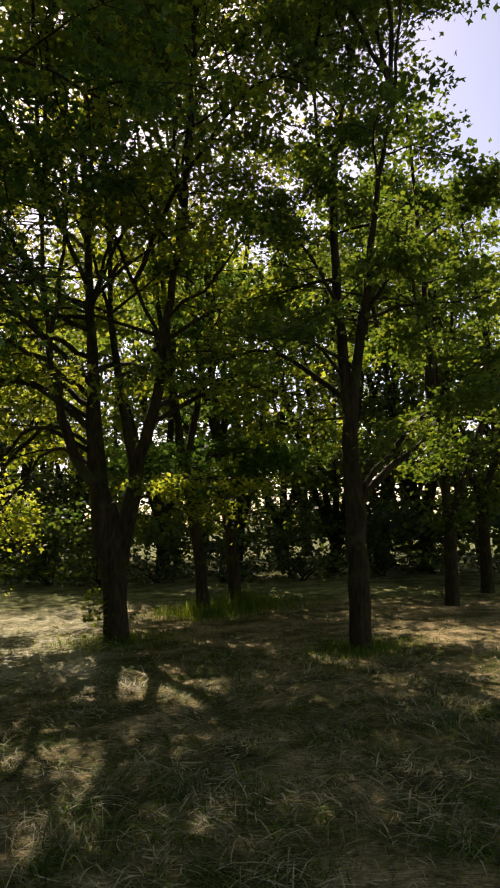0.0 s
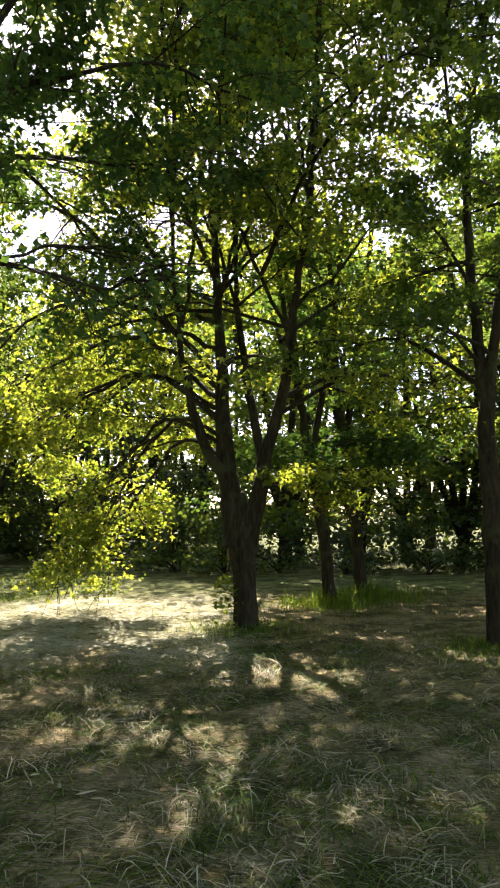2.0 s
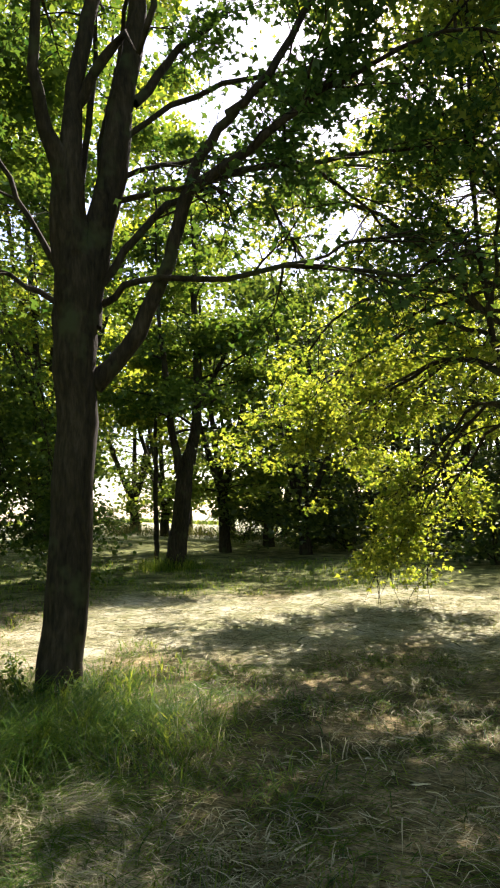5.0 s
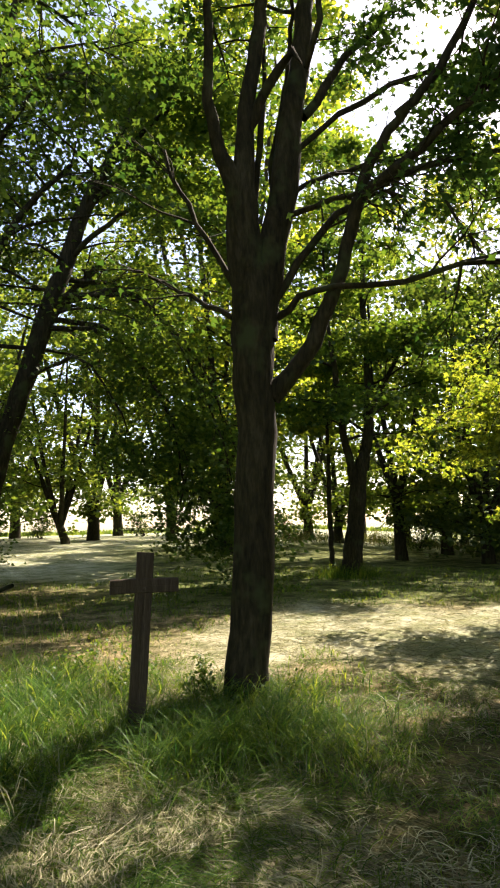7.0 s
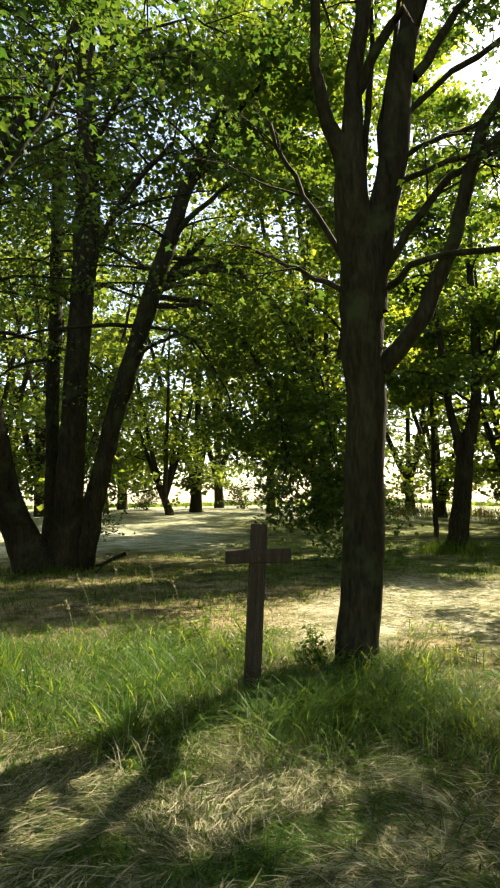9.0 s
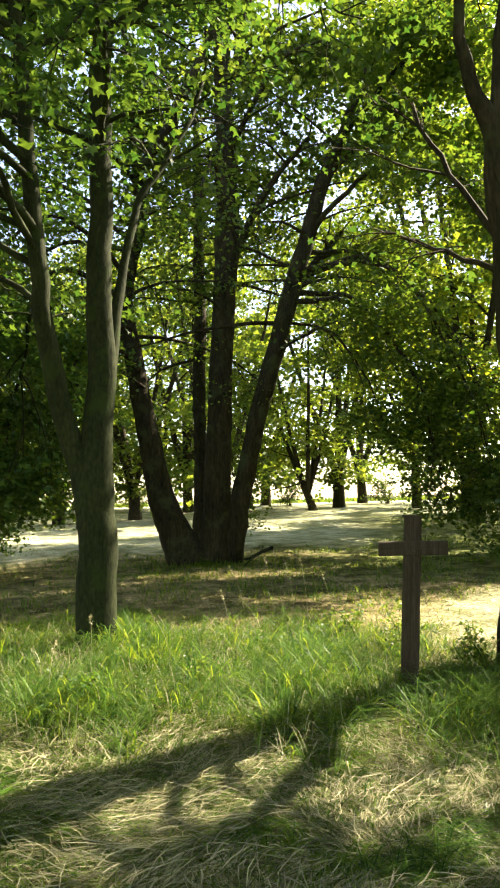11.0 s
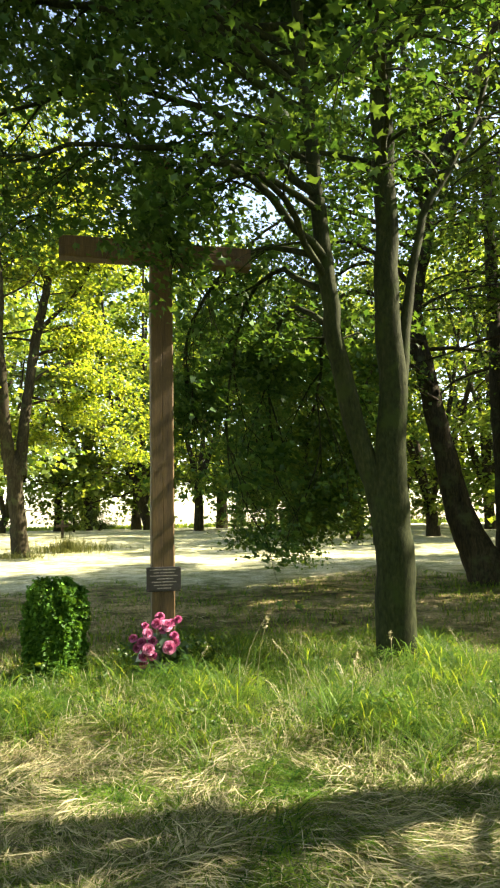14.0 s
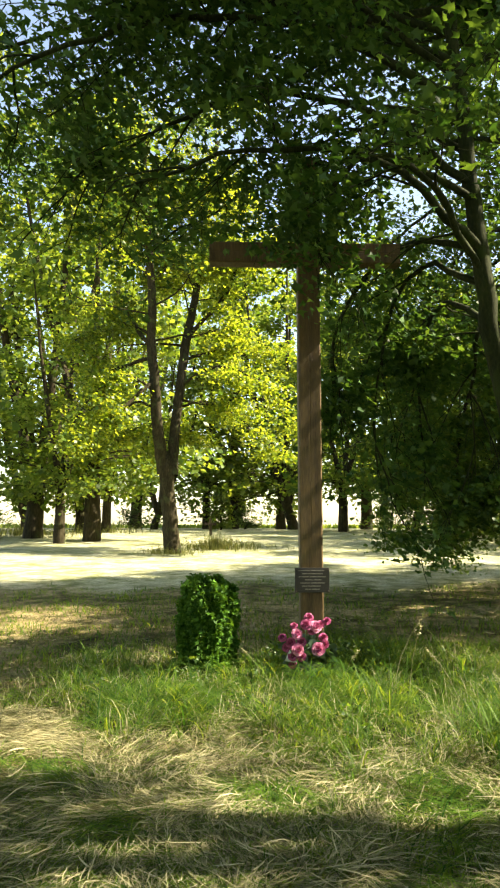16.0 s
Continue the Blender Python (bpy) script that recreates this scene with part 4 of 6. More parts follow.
D_BOUGHS = [
    [(-0.7, -0.3, 5.3, 0.06), (-1.8, -1.4, 6.2, 0.045), (-3.1, -2.4, 6.1, 0.03), (-4.4, -3.2, 5.5, 0.012)],
    [(-0.7, -0.2, 5.0, 0.05), (-1.2, -1.3, 5.8, 0.04), (-1.6, -2.1, 5.9, 0.025), (-1.9, -2.7, 5.6, 0.012)],
    [(-0.8, -0.4, 6.2, 0.06), (-2.2, -1.2, 7.2, 0.045), (-3.8, -1.8, 7.2, 0.03), (-5.6, -2.2, 6.4, 0.012)],
    [(-0.8, -0.4, 6.6, 0.05), (-2.0, 0.1, 7.6, 0.04), (-3.6, 0.4, 7.5, 0.025), (-5.6, 0.5, 6.6, 0.012)],
    [(0.1, 0.0, 6.8, 0.05), (0.1, -1.4, 7.2, 0.04), (0.0, -2.6, 6.8, 0.025), (-0.2, -3.4, 6.2, 0.012)],
    [(-0.9, -0.5, 7.8, 0.06), (-3.4, -1.4, 8.8, 0.045), (-6.2, -2.2, 8.6, 0.03), (-8.6, -2.8, 7.8, 0.012)],
    [(-0.9, -0.5, 8.6, 0.06), (-3.2, 0.4, 9.6, 0.045), (-6.0, 0.8, 9.6, 0.03), (-8.4, 0.8, 8.6, 0.012)],
    [(-0.9, -0.5, 7.6, 0.05), (-2.4, -1.8, 8.4, 0.035), (-4.2, -2.8, 8.3, 0.015)],
    [(-0.9, -0.5, 8.2, 0.06), (-2.8, -0.8, 9.2, 0.045), (-5.0, -1.0, 9.2, 0.03), (-7.2, -1.0, 8.2, 0.012)],
    [(-0.9, -0.5, 7.4, 0.06), (-3.0, -2.0, 8.0, 0.045), (-5.2, -3.0, 7.6, 0.03), (-7.0, -3.4, 6.6, 0.012)],
    [(0.1, 0.1, 8.4, 0.07), (1.4, 0.0, 9.4, 0.05), (2.8, 0.2, 9.8, 0.03), (4.2, 0.3, 9.4, 0.012)],
    [(0.1, 0.1, 9.4, 0.07), (1.2, 0.7, 10.6, 0.05), (2.4, 1.2, 11.0, 0.03), (3.6, 1.4, 10.6, 0.012)],
    [(0.1, 0.1, 8.8, 0.07), (1.0, -0.6, 9.8, 0.05), (2.2, -1.0, 10.0, 0.03), (3.2, -1.2, 9.6, 0.012)],
    [(0.1, 0.2, 10.2, 0.06), (1.4, -0.4, 11.6, 0.04), (2.8, -0.6, 12.0, 0.015)],
    [(0.1, 0.2, 10.6, 0.06), (1.2, 0.6, 12.2, 0.04), (2.4, 0.9, 12.8, 0.015)],
    [(-1.0, -0.6, 9.0, 0.06), (-1.8, -2.0, 9.8, 0.04), (-2.6, -3.2, 9.6, 0.015)],
    [(-1.0, -0.6, 9.6, 0.06), (-2.4, -1.4, 10.8, 0.04), (-4.2, -2.0, 11.0, 0.015)],
    [(0.1, 0.2, 11.0, 0.06), (-0.8, -1.0, 12.4, 0.04), (-1.8, -2.0, 12.8, 0.015)],
    [(-0.8, -0.4, 6.0, 0.05), (-1.8, -1.2, 6.4, 0.035), (-2.5, -1.8, 5.6, 0.02), (-2.4, -2.0, 4.8, 0.01)],
    [(-0.7, -0.2, 4.9, 0.05), (-1.6, 0.6, 5.6, 0.04), (-2.3, 1.2, 4.9, 0.025), (-2.5, 1.5, 3.6, 0.015), (-2.5, 1.5, 2.6, 0.01)],
    [(-0.6, -0.1, 4.4, 0.05), (-1.4, 1.2, 5.2, 0.04), (-1.9, 2.0, 4.6, 0.025), (-1.9, 2.3, 3.2, 0.015), (-1.9, 2.3, 2.5, 0.01)],
    [(-0.5, 0.0, 3.9, 0.05), (-0.9, 1.6, 4.8, 0.04), (-1.1, 2.4, 4.0, 0.02), (-1.1, 2.8, 2.7, 0.01)],
    [(-0.75, -0.2, 5.4, 0.05), (-1.9, 0.3, 5.8, 0.04), (-2.9, 0.8, 5.0, 0.025), (-3.1, 1.1, 3.6, 0.012)],
] + crown_ring(6, 11.2, 3.6, [(0.15, 0.35, 9.2), (-1.0, -0.7, 9.2)], 0.8)


def over_cross(u, w, z):
    """Share of leaves along the big maple's boughs: thin round its stems and away from the cross, one dense spray on the crossbeam."""
    if math.dist((u, w, z), (-2.05, -1.65, 4.25)) < 0.6:
        return 2.0
    if u < -1.0 and w < 0.2 and z < 5.1:
        return 0.12
    # mostly above the view: leaves added here to shade the lower crown
    if z > 9.2:
        return 1.0 if u < 0.8 else 0.3
    if z > 8.0:
        return 1.0 if u < 0.8 else 0.08
    if u > 0.8:
        return 0.06
    if w > 0.4 and z < 7.0:
        return 1.6
    return 0.3 if abs(u) < 1.2 and w < 0 and z > 4.5 else 1.0


tree("maple_tree", (-8.25, 0.82, 0.0), 84.2, D_STEMS, 14, 10500, 0.112, SHADED_MAPLE, SMOOTH_BARK, "large green-grey barked maple, its dense boughs overhanging the tall cross", (14, 2.7), 5.6, boughs=D_BOUGHS, top=12.8, scale=0.865, puff=0.15, lobed=True, upper=((38000, 0.094, 3.0), (24000, 0.145, 9.0)), weight=over_cross, bare=(0,), group="maples of the meadow", flare=0.12, slim=0.94)
M_BOUGHS = [
    [(2.6, -0.8, 8.3, 0.08), (4.2, -2.2, 9.4, 0.05), (5.6, -3.4, 8.6, 0.03), (6.6, -4.0, 6.6, 0.012)],
    [(3.0, -1.0, 9.6, 0.08), (4.8, -1.2, 11.0, 0.05), (6.4, -1.4, 10.6, 0.03), (7.4, -1.4, 9.0, 0.012)],
    [(3.6, -1.1, 10.8, 0.08), (5.2, -2.6, 12.2, 0.05), (6.4, -3.4, 12.0, 0.02)],
    [(0.7, 0.0, 10.8, 0.08), (1.8, -2.0, 12.0, 0.05), (2.8, -3.6, 11.6, 0.02)],
    [(0.7, 0.0, 12.8, 0.08), (2.4, 0.8, 14.4, 0.05), (4.0, 1.2, 14.6, 0.02)],
    [(-1.9, 0.5, 7.6, 0.08), (-3.4, -1.6, 8.4, 0.05), (-4.6, -2.6, 7.0, 0.03), (-5.2, -3.2, 4.6, 0.015), (-5.3, -3.3, 2.6, 0.01)],
    [(-1.8, 0.5, 5.6, 0.07), (-3.0, 0.6, 6.4, 0.05), (-4.4, 0.6, 5.0, 0.03), (-5.0, 0.6, 3.0, 0.012), (-5.1, 0.5, 1.9, 0.01)],
    [(-1.7, 0.4, 5.0, 0.06), (-2.6, -1.2, 5.6, 0.04), (-3.2, -2.0, 4.2, 0.02), (-3.5, -2.3, 2.6, 0.01)],
    [(-2.0, 0.7, 8.8, 0.08), (-4.0, 0.6, 10.0, 0.05), (-6.0, 0.4, 9.2, 0.03), (-7.4, 0.2, 7.2, 0.015), (-7.8, 0.1, 5.2, 0.01)],
    [(-1.8, 0.9, 10.4, 0.08), (-3.6, -1.4, 11.8, 0.05), (-5.2, -2.6, 11.2, 0.02)],
    [(2.4, -0.7, 7.2, 0.09), (4.0, -1.6, 7.4, 0.06), (5.4, -2.4, 5.8, 0.04), (6.2, -2.9, 3.6, 0.02), (6.5, -3.1, 2.0, 0.01)],
    [(2.2, -0.7, 6.6, 0.08), (3.6, -1.8, 6.2, 0.05), (4.6, -2.6, 4.5, 0.03), (5.0, -3.0, 2.4, 0.012)],
    [(2.6, -0.4, 8.0, 0.08), (4.6, 0.6, 8.2, 0.05), (6.0, 1.0, 6.4, 0.03), (6.7, 1.2, 4.0, 0.012)],
    [(1.6, -0.5, 5.2, 0.06), (2.8, -1.8, 5.6, 0.04), (3.6, -2.6, 4.2, 0.02), (3.9, -2.9, 3.0, 0.01)],
    [(-2.0, 0.6, 7.0, 0.09), (-3.6, -0.2, 7.6, 0.06), (-5.0, -0.8, 6.0, 0.04), (-5.8, -1.2, 3.6, 0.02), (-6.1, -1.4, 1.9, 0.01)],
    [(-1.9, 0.5, 6.2, 0.08), (-3.2, -1.0, 6.2, 0.05), (-4.2, -1.8, 4.6, 0.03), (-4.6, -2.2, 2.2, 0.012)],
    [(-1.9, 0.5, 8.4, 0.08), (-4.2, 1.4, 8.8, 0.05), (-5.8, 1.8, 7.0, 0.03), (-6.7, 2.0, 4.2, 0.015), (-7.0, 2.0, 2.3, 0.01)],
    [(-1.6, 0.3, 4.6, 0.05), (-2.7, -0.6, 5.0, 0.035), (-3.5, -1.2, 3.6, 0.02), (-3.8, -1.4, 2.2, 0.01)],
    [(-2.0, 0.7, 9.2, 0.08), (-4.4, -0.8, 9.8, 0.05), (-6.4, -1.8, 8.2, 0.03), (-7.6, -2.2, 5.6, 0.012)],
    [(0.6, 0.0, 8.6, 0.08), (0.3, -2.2, 9.4, 0.05), (0.0, -4.0, 8.2, 0.025), (-0.2, -5.0, 6.6, 0.012)],
    [(2.4, -0.7, 7.4, 0.08), (4.2, -2.2, 7.0, 0.05), (5.4, -3.0, 4.8, 0.03), (6.0, -3.4, 2.4, 0.015), (6.2, -3.5, 1.2, 0.01)],
    [(2.2, -0.7, 6.8, 0.08), (3.8, -1.4, 6.4, 0.05), (5.0, -2.0, 4.2, 0.03), (5.6, -2.3, 2.2, 0.012), (5.8, -2.4, 1.4, 0.01)],
    [(0.3, 0.5, 5.0, 0.06), (0.6, 2.4, 5.6, 0.04), (0.8, 3.8, 4.0, 0.02), (0.9, 4.4, 2.2, 0.01)],
]
tree("linden_tree", (-17.11, 4.76, -0.03), 74.4, M_STEMS, 15, 120000, 0.104, LINDEN, BARK, "great many-stemmed linden with a skirt of drooping boughs", (15, 4.2), 5.5, sag=0.9, boughs=M_BOUGHS, puff=0.28, twigs=6, simple_leaf=True, upper=((19000, 0.16, 10.0),), weight=lambda u, w, z: 1.2 if u < -2.6 and z < 7.5 else 0.8 if u > 3 and z < 7 else 0.1 if w < -0.2 and abs(u) < 3.6 and z > 7.5 else 0.2 if w < -0.3 and abs(u) < 3.4 and z > 5 else 0.9)
tree("maple_tree", (-13.95, 15.27, 0.04), 42.4, C_STEMS, 16, 22000, 0.13, LINDEN, BARK, "leaning twin-stemmed maple at the edge of the sunny patch", (15, 3.2), 3.6, top=12.5, bare=(0,), group="maples of the meadow", puff=0.24, simple_leaf=True)
tree("maple_tree", spot(52.2, 31), 52.2, wild_stems(36, 24.0, 0.30, 6, 5.6, 3.6), 36, 46000, 0.21, MAPLE, BARK, "tall broad-crowned maple behind the dark-trunked one", (15, 4.8), 4.4, group="maples of the meadow", puff=0.42, simple_leaf=True)
tree("maple_tree", spot(113.0, 30), 113.0, E_STEMS, 17, 60000, 0.15, MAPLE, BARK, "twin-stemmed maple with a pale foot in full sun", (15, 4.2), 9.0, boughs=E_LIMBS + crown_ring(8, 14.0, 5.2, [(-1.1, -0.9, 11.6), (0.9, 1.0, 11.8)]) + crown_ring(7, 17.5, 4.6, [(-1.3, -1.2, 14.5), (1.3, 1.3, 14.8)], 1.0), simple_leaf=True, bare=(0,), weight=lambda u, w, z: 0.2 if w < -0.4 and abs(u + 0.2) < 1.5 and z > 4 else 1.0, group="maples of the meadow", puff=0.3, flare=0.1)


tree("young_tree", spot(4.2, 12.6), 4.2, wild_stems(31, 11.5, 0.12, 3, 1.6, 2.6), 31, 13000, 0.09, SHADED_MAPLE, BARK, "slim tree in the shade behind the maples", (9, 1.9), 2.4, group="slim shaded trees", simple_leaf=True)
tree("young_tree", spot(1.6, 13.8), 1.6, wild_stems(32, 13.0, 0.13, 3, 1.7, 3.0), 32, 15000, 0.09, SHADED_MAPLE, BARK, "slim tree in the shade behind the maples", (9, 2.0), 2.4, group="slim shaded trees", simple_leaf=True)
tree("young_tree", spot(-15.9, 13.4), -15.9, wild_stems(33, 9.0, 0.14, 3, 2.0, 1.7), 33, 12000, 0.09, LINDEN, BARK, "low-forking tree with sunlit outer leaves", (10, 2.2), 2.2, group="slim shaded trees", simple_leaf=True)
tree("young_tree", spot(-18.6, 15.4), -18.6, wild_stems(34, 9.5, 0.14, 2, 1.6, 2.0), 34, 11000, 0.09, LINDEN, BARK, "low-forking tree with sunlit outer leaves", (10, 2.2), 2.2, group="slim shaded trees", simple_leaf=True)
tree("sapling", spot(43.8, 23.5), 43.8, [[(0, 0, 0, 0.09), (0.0, 0, 3, 0.075), (0.05, 0, 7.5, 0.03)]], 35, 3500, 0.17, MAPLE, BARK, "thin straight sapling beside the leaning maple", (8, 1.6), 3.4)

# woods and far trees: a few built, the rest copies turned and sized
WOOD_A = tree("wood_tree", spot(38.1, 28), 38.1, wild_stems(41, 11, 0.26, 3, 2.6, 2.4), 41, 5200, 0.215, WOODS, BARK, "dark woodland tree with foliage to the ground line", (9, 3.0), 2.2, simple=True, group="woodland edge", puff=0.36, twigs=3)
WOOD_B = tree("wood_tree", spot(34.5, 33), 34.5, wild_stems(42, 12, 0.30, 4, 3.0, 1.6), 42, 5200, 0.215, WOODS, BARK, "dark woodland tree with foliage to the ground line", (9, 3.2), 1.8, simple=True, group="woodland edge", puff=0.36, twigs=3)
WOOD_C = tree("wood_tree", spot(26.0, 40), 26.0, wild_stems(43, 10, 0.24, 5, 3.2, 0.9), 43, 5200, 0.215, WOODS, BARK, "dark woodland tree with foliage to the ground line", (8, 3.0), 1.4, simple=True, group="woodland edge", puff=0.36, twigs=3)
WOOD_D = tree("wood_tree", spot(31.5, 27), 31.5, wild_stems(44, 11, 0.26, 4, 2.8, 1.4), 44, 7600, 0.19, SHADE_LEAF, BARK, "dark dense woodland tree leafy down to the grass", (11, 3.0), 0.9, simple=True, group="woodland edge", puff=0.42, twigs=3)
wr = random.Random(5)


def put_wood(proto, az, d, s):
    p = spot(az, d)
    c = copy_thing(proto, pose(p.x, p.y, p.z - 0.03, 0, 0, wr.uniform(0, 360)) @ Matrix.Diagonal((s, s, s * wr.uniform(0.92, 1.1), 1)))
    return c


for az, d, s, k in [(19.4, 27, 0.85, 2), (25.5, 29, 0.85, 0), (14.5, 29, 0.85, 1), (7.5, 23, 0.9, 1), (6.0, 25, 0.9, 2), (1.5, 21, 0.85, 1), (-2.5, 24, 0.95, 0), (-6.5, 22, 0.9, 2), (-10.5, 25, 1.0, 1), (-14.0, 22, 0.9, 0), (-18.5, 26, 1.0, 2), (-22.5, 22, 0.95, 1),
                  (-27, 25, 1.0, 0), (29.5, 36, 1.0, 1), (22.0, 34, 1.0, 1), (16.5, 36, 1.1, 0), (11.5, 33, 1.0, 2), (4.0, 34, 1.1, 1), (-4.5, 33, 1.1, 0), (-12.5, 34, 1.1, 2), (-20.0, 35, 1.1, 1),
                  (23.5, 44, 1.2, 0), (33.0, 45, 1.1, 1), (37.5, 42, 1.05, 0), (28.0, 50, 1.3, 1), (18.0, 46, 1.2, 0), (43.0, 40, 1.0, 1), (63.0, 50, 1.6, 1), (69.0, 60, 1.8, 0), (77.5, 56, 1.7, 0), (84.5, 60, 1.8, 2), (119.5, 40, 1.9, 0), (124.0, 44, 2.0, 1), (108.0, 70, 2.4, 0), (103.0, 62, 2.2, 2), (116.0, 75, 2.4, 1), (97.0, 66, 2.2, 0), (45.4, 46, 1.2, 1), (41.0, 48, 1.1, 0), (49.0, 60, 1.4, 2), (56.8, 46, 1.3, 0), (53.0, 40, 1.0, 1), (65.2, 46, 1.3, 2), (61.0, 58, 1.5, 1), (73.0, 38, 1.4, 2), (80.0, 40, 1.3, 1), (86.0, 38, 1.3, 0), (70.5, 52, 1.5, 0), (75.5, 48, 1.4, 1), (82.0, 54, 1.5, 2), (87.5, 50, 1.4, 0),
                  (98.9, 54, 1.6, 0), (93.2, 56, 1.5, 2), (90.5, 44, 1.2, 1), (104.0, 66, 1.7, 1), (110.2, 66, 1.7, 0), (114.5, 62, 1.6, 2), (118.4, 52, 1.4, 0), (120.4, 54, 1.5, 1), (124.5, 50, 1.6, 2), (130.0, 44, 1.5, 1), (101.5, 80, 1.9, 2), (107.5, 84, 1.9, 1), (95.5, 78, 1.8, 0), (122.0, 38, 1.2, 0)]:
    # the shade-coloured tree goes where the wood should look dark
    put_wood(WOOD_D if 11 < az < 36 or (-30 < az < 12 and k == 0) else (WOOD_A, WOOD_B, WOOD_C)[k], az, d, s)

# unseen trees added at the walker's back to close off sky light
for az, d, s, k in [(162, 16, 1.4, 0), (185, 10, 1.4, 1), (212, 11, 1.5, 2), (238, 10, 1.4, 0), (262, 12, 1.5, 1), (290, 14, 1.4, 2), (322, 19, 1.2, 0)] :
    put_wood((WOOD_A, WOOD_B, WOOD_C)[k], az, d, s)


# ---- undergrowth ----
def thicket(base, seed, width, height, count, size, mat, label, name="shrub", group="", depth=None, low=0.0):
    """A shrub: stems from one foot, leaves in uneven lobes."""
    rng = np.random.default_rng(seed)
    root = new(name)
    root.location = base
    tagged(root, label, "shrub", group)
    tubes, anchors = Tubes(), []
    for i in range(9):
        a = rng.uniform(0, 6.28)
        e = rng.uniform(0.8, 2.4)
        ln = height * rng.uniform(0.6, 1.05)
        br = sprout(rng, (rng.uniform(-0.1, 0.1), rng.uniform(-0.1, 0.1), 0), (math.cos(a) * width / height, math.sin(a) * width / height, e), ln, 0.03, 0.35, 8)
        tubes.add(br[:, :3], br[:, 3], 4)
        for q in br[2:]:
            anchors.append((*q[:3], 0.16 * width))
        foliate(rng, tubes, br, anchors, 6, 0.12 * width, 1)
    part_mesh("stem_tuft", tubes.mesh("stem_tuft"), BARK, root)["kind"] = "stuff"
    w = leaves_at(rng, anchors, count)
    w = w[w[:, 2] > 0.05 + low]
    part_mesh("foliage", leaf_mesh("foliage", rng, w, size, True, 0.8), mat, root)
    return root


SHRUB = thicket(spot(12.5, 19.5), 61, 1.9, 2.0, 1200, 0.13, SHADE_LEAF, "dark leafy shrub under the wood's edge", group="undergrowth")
for i, (az, d, s) in enumerate([(16.5, 21, 1.1), (8.0, 20, 0.9), (2.6, 19, 0.8), (-4.0, 19, 0.9), (-10.5, 20, 0.9), (-14.5, 21, 0.9), (-20.5, 18.5, 1.1), (-24, 18, 1.0), (22.5, 25, 1.1), (28.0, 30, 1.1), (31.0, 31, 0.9), (36.5, 36, 0.9),
                                (47.5, 48, 0.9), (52.0, 52, 1.0), (59.0, 55, 1.1), (67.0, 56, 1.0), (80.0, 60, 1.0), (96.0, 62, 1.0), (107.0, 64, 1.1), (116.0, 64, 1.1), (127.0, 62, 1.1)]):
    p = spot(az, d)
    copy_thing(SHRUB, pose(p.x, p.y, p.z, 0, 0, i * 77) @ Matrix.Diagonal((s, s, s, 1)))


# ---- grass ----
def blades(name, rng, x, y, z, height, width, lean, mat, label, segs=2, curl=0.6, heading=None):
    """Grass blades: narrow tapering strips, each bent its own way."""
    n = len(x)
    yaw = rng.uniform(0, 2 * np.pi, n) if heading is None else heading
    way = np.stack([np.cos(yaw), np.sin(yaw), np.zeros(n)], -1)
    side = np.stack([-np.sin(yaw), np.cos(yaw), np.zeros(n)], -1)
    foot = np.stack([x, y, z], -1)
    rows = []
    for s in range(segs):
        f = s / segs
        c = foot + height[:, None] * (f * np.array((0, 0, 1.0)) * (1 - 0.25 * f * lean[:, None]) + way * (lean * (f ** 1.6) * curl)[:, None])
        w = (width * (1 - 0.55 * f))[:, None] * side * 0.5
        rows += [c - w, c + w]
    tip = foot + height[:, None] * (np.array((0, 0, 1.0)) * (1 - 0.38 * lean[:, None]) + way * (lean * 1.1 * curl)[:, None])
    v = np.stack(rows + [tip], 1)
    k = 2 * segs + 1
    quads = np.array([(2 * s, 2 * s + 1, 2 * s + 3, 2 * s + 2) for s in range(segs - 1)]).reshape(-1, 4)
    off = (np.arange(n) * k)
    q = (quads[None] + off[:, None, None]).ravel()
    t = (np.array((k - 3, k - 2, k - 1))[None] + off[:, None]).ravel()
    me = mesh_of(name, v.reshape(-1, 3), np.concatenate([q, t]), np.concatenate([np.full(n * (segs - 1), 4), np.full(n, 3)]))
    ob = part_mesh(name, me, mat)
    return tagged(ob, label, "grass", kind="stuff")


def strands(name, rng, x, y, z, length, mat, label, lift=0.03, width=0.004, heading=None, spread=3.2):
    """Cut stalks lying about: long thin strips, bowed, crossing one another."""
    n = len(x)
    yaw = (rng.uniform(0, 2 * np.pi, n) if heading is None else heading + spread * rng.standard_normal(n))
    tilt = rng.normal(0, 0.16, n)
    d = np.stack([np.cos(yaw), np.sin(yaw), tilt], -1)
    s = np.stack([-np.sin(yaw), np.cos(yaw), rng.normal(0, 0.5, n)], -1) * (width * rng.uniform(0.6, 1.5, n))[:, None]
    bow = np.stack([-np.sin(yaw), np.cos(yaw), np.full(n, 0.35)], -1) * (length * rng.normal(0, 0.12, n))[:, None]
    c = np.stack([x, y, z + rng.uniform(0.004, lift, n)], -1)
    rows = []
    for f, wide in ((-1.0, 0.7), (-0.35, 1.0), (0.35, 0.9), (1.0, 0.3)):
        p = c + d * (0.5 * f * length)[:, None] + bow * (1 - f * f)
        p[:, 2] = np.maximum(p[:, 2], z + 0.003)
        rows += [p - s * wide / 2, p + s * wide / 2]
    v = np.stack(rows, 1)
    f = np.array([(0, 1, 3, 2), (2, 3, 5, 4), (4, 5, 7, 6)])[None] + (np.arange(n) * 8)[:, None, None]
    ob = part_mesh(name, mesh_of(name, v.reshape(-1, 3), f.ravel(), np.full(3 * n, 4)), mat)
    return tagged(ob, label, "hay", kind="stuff")


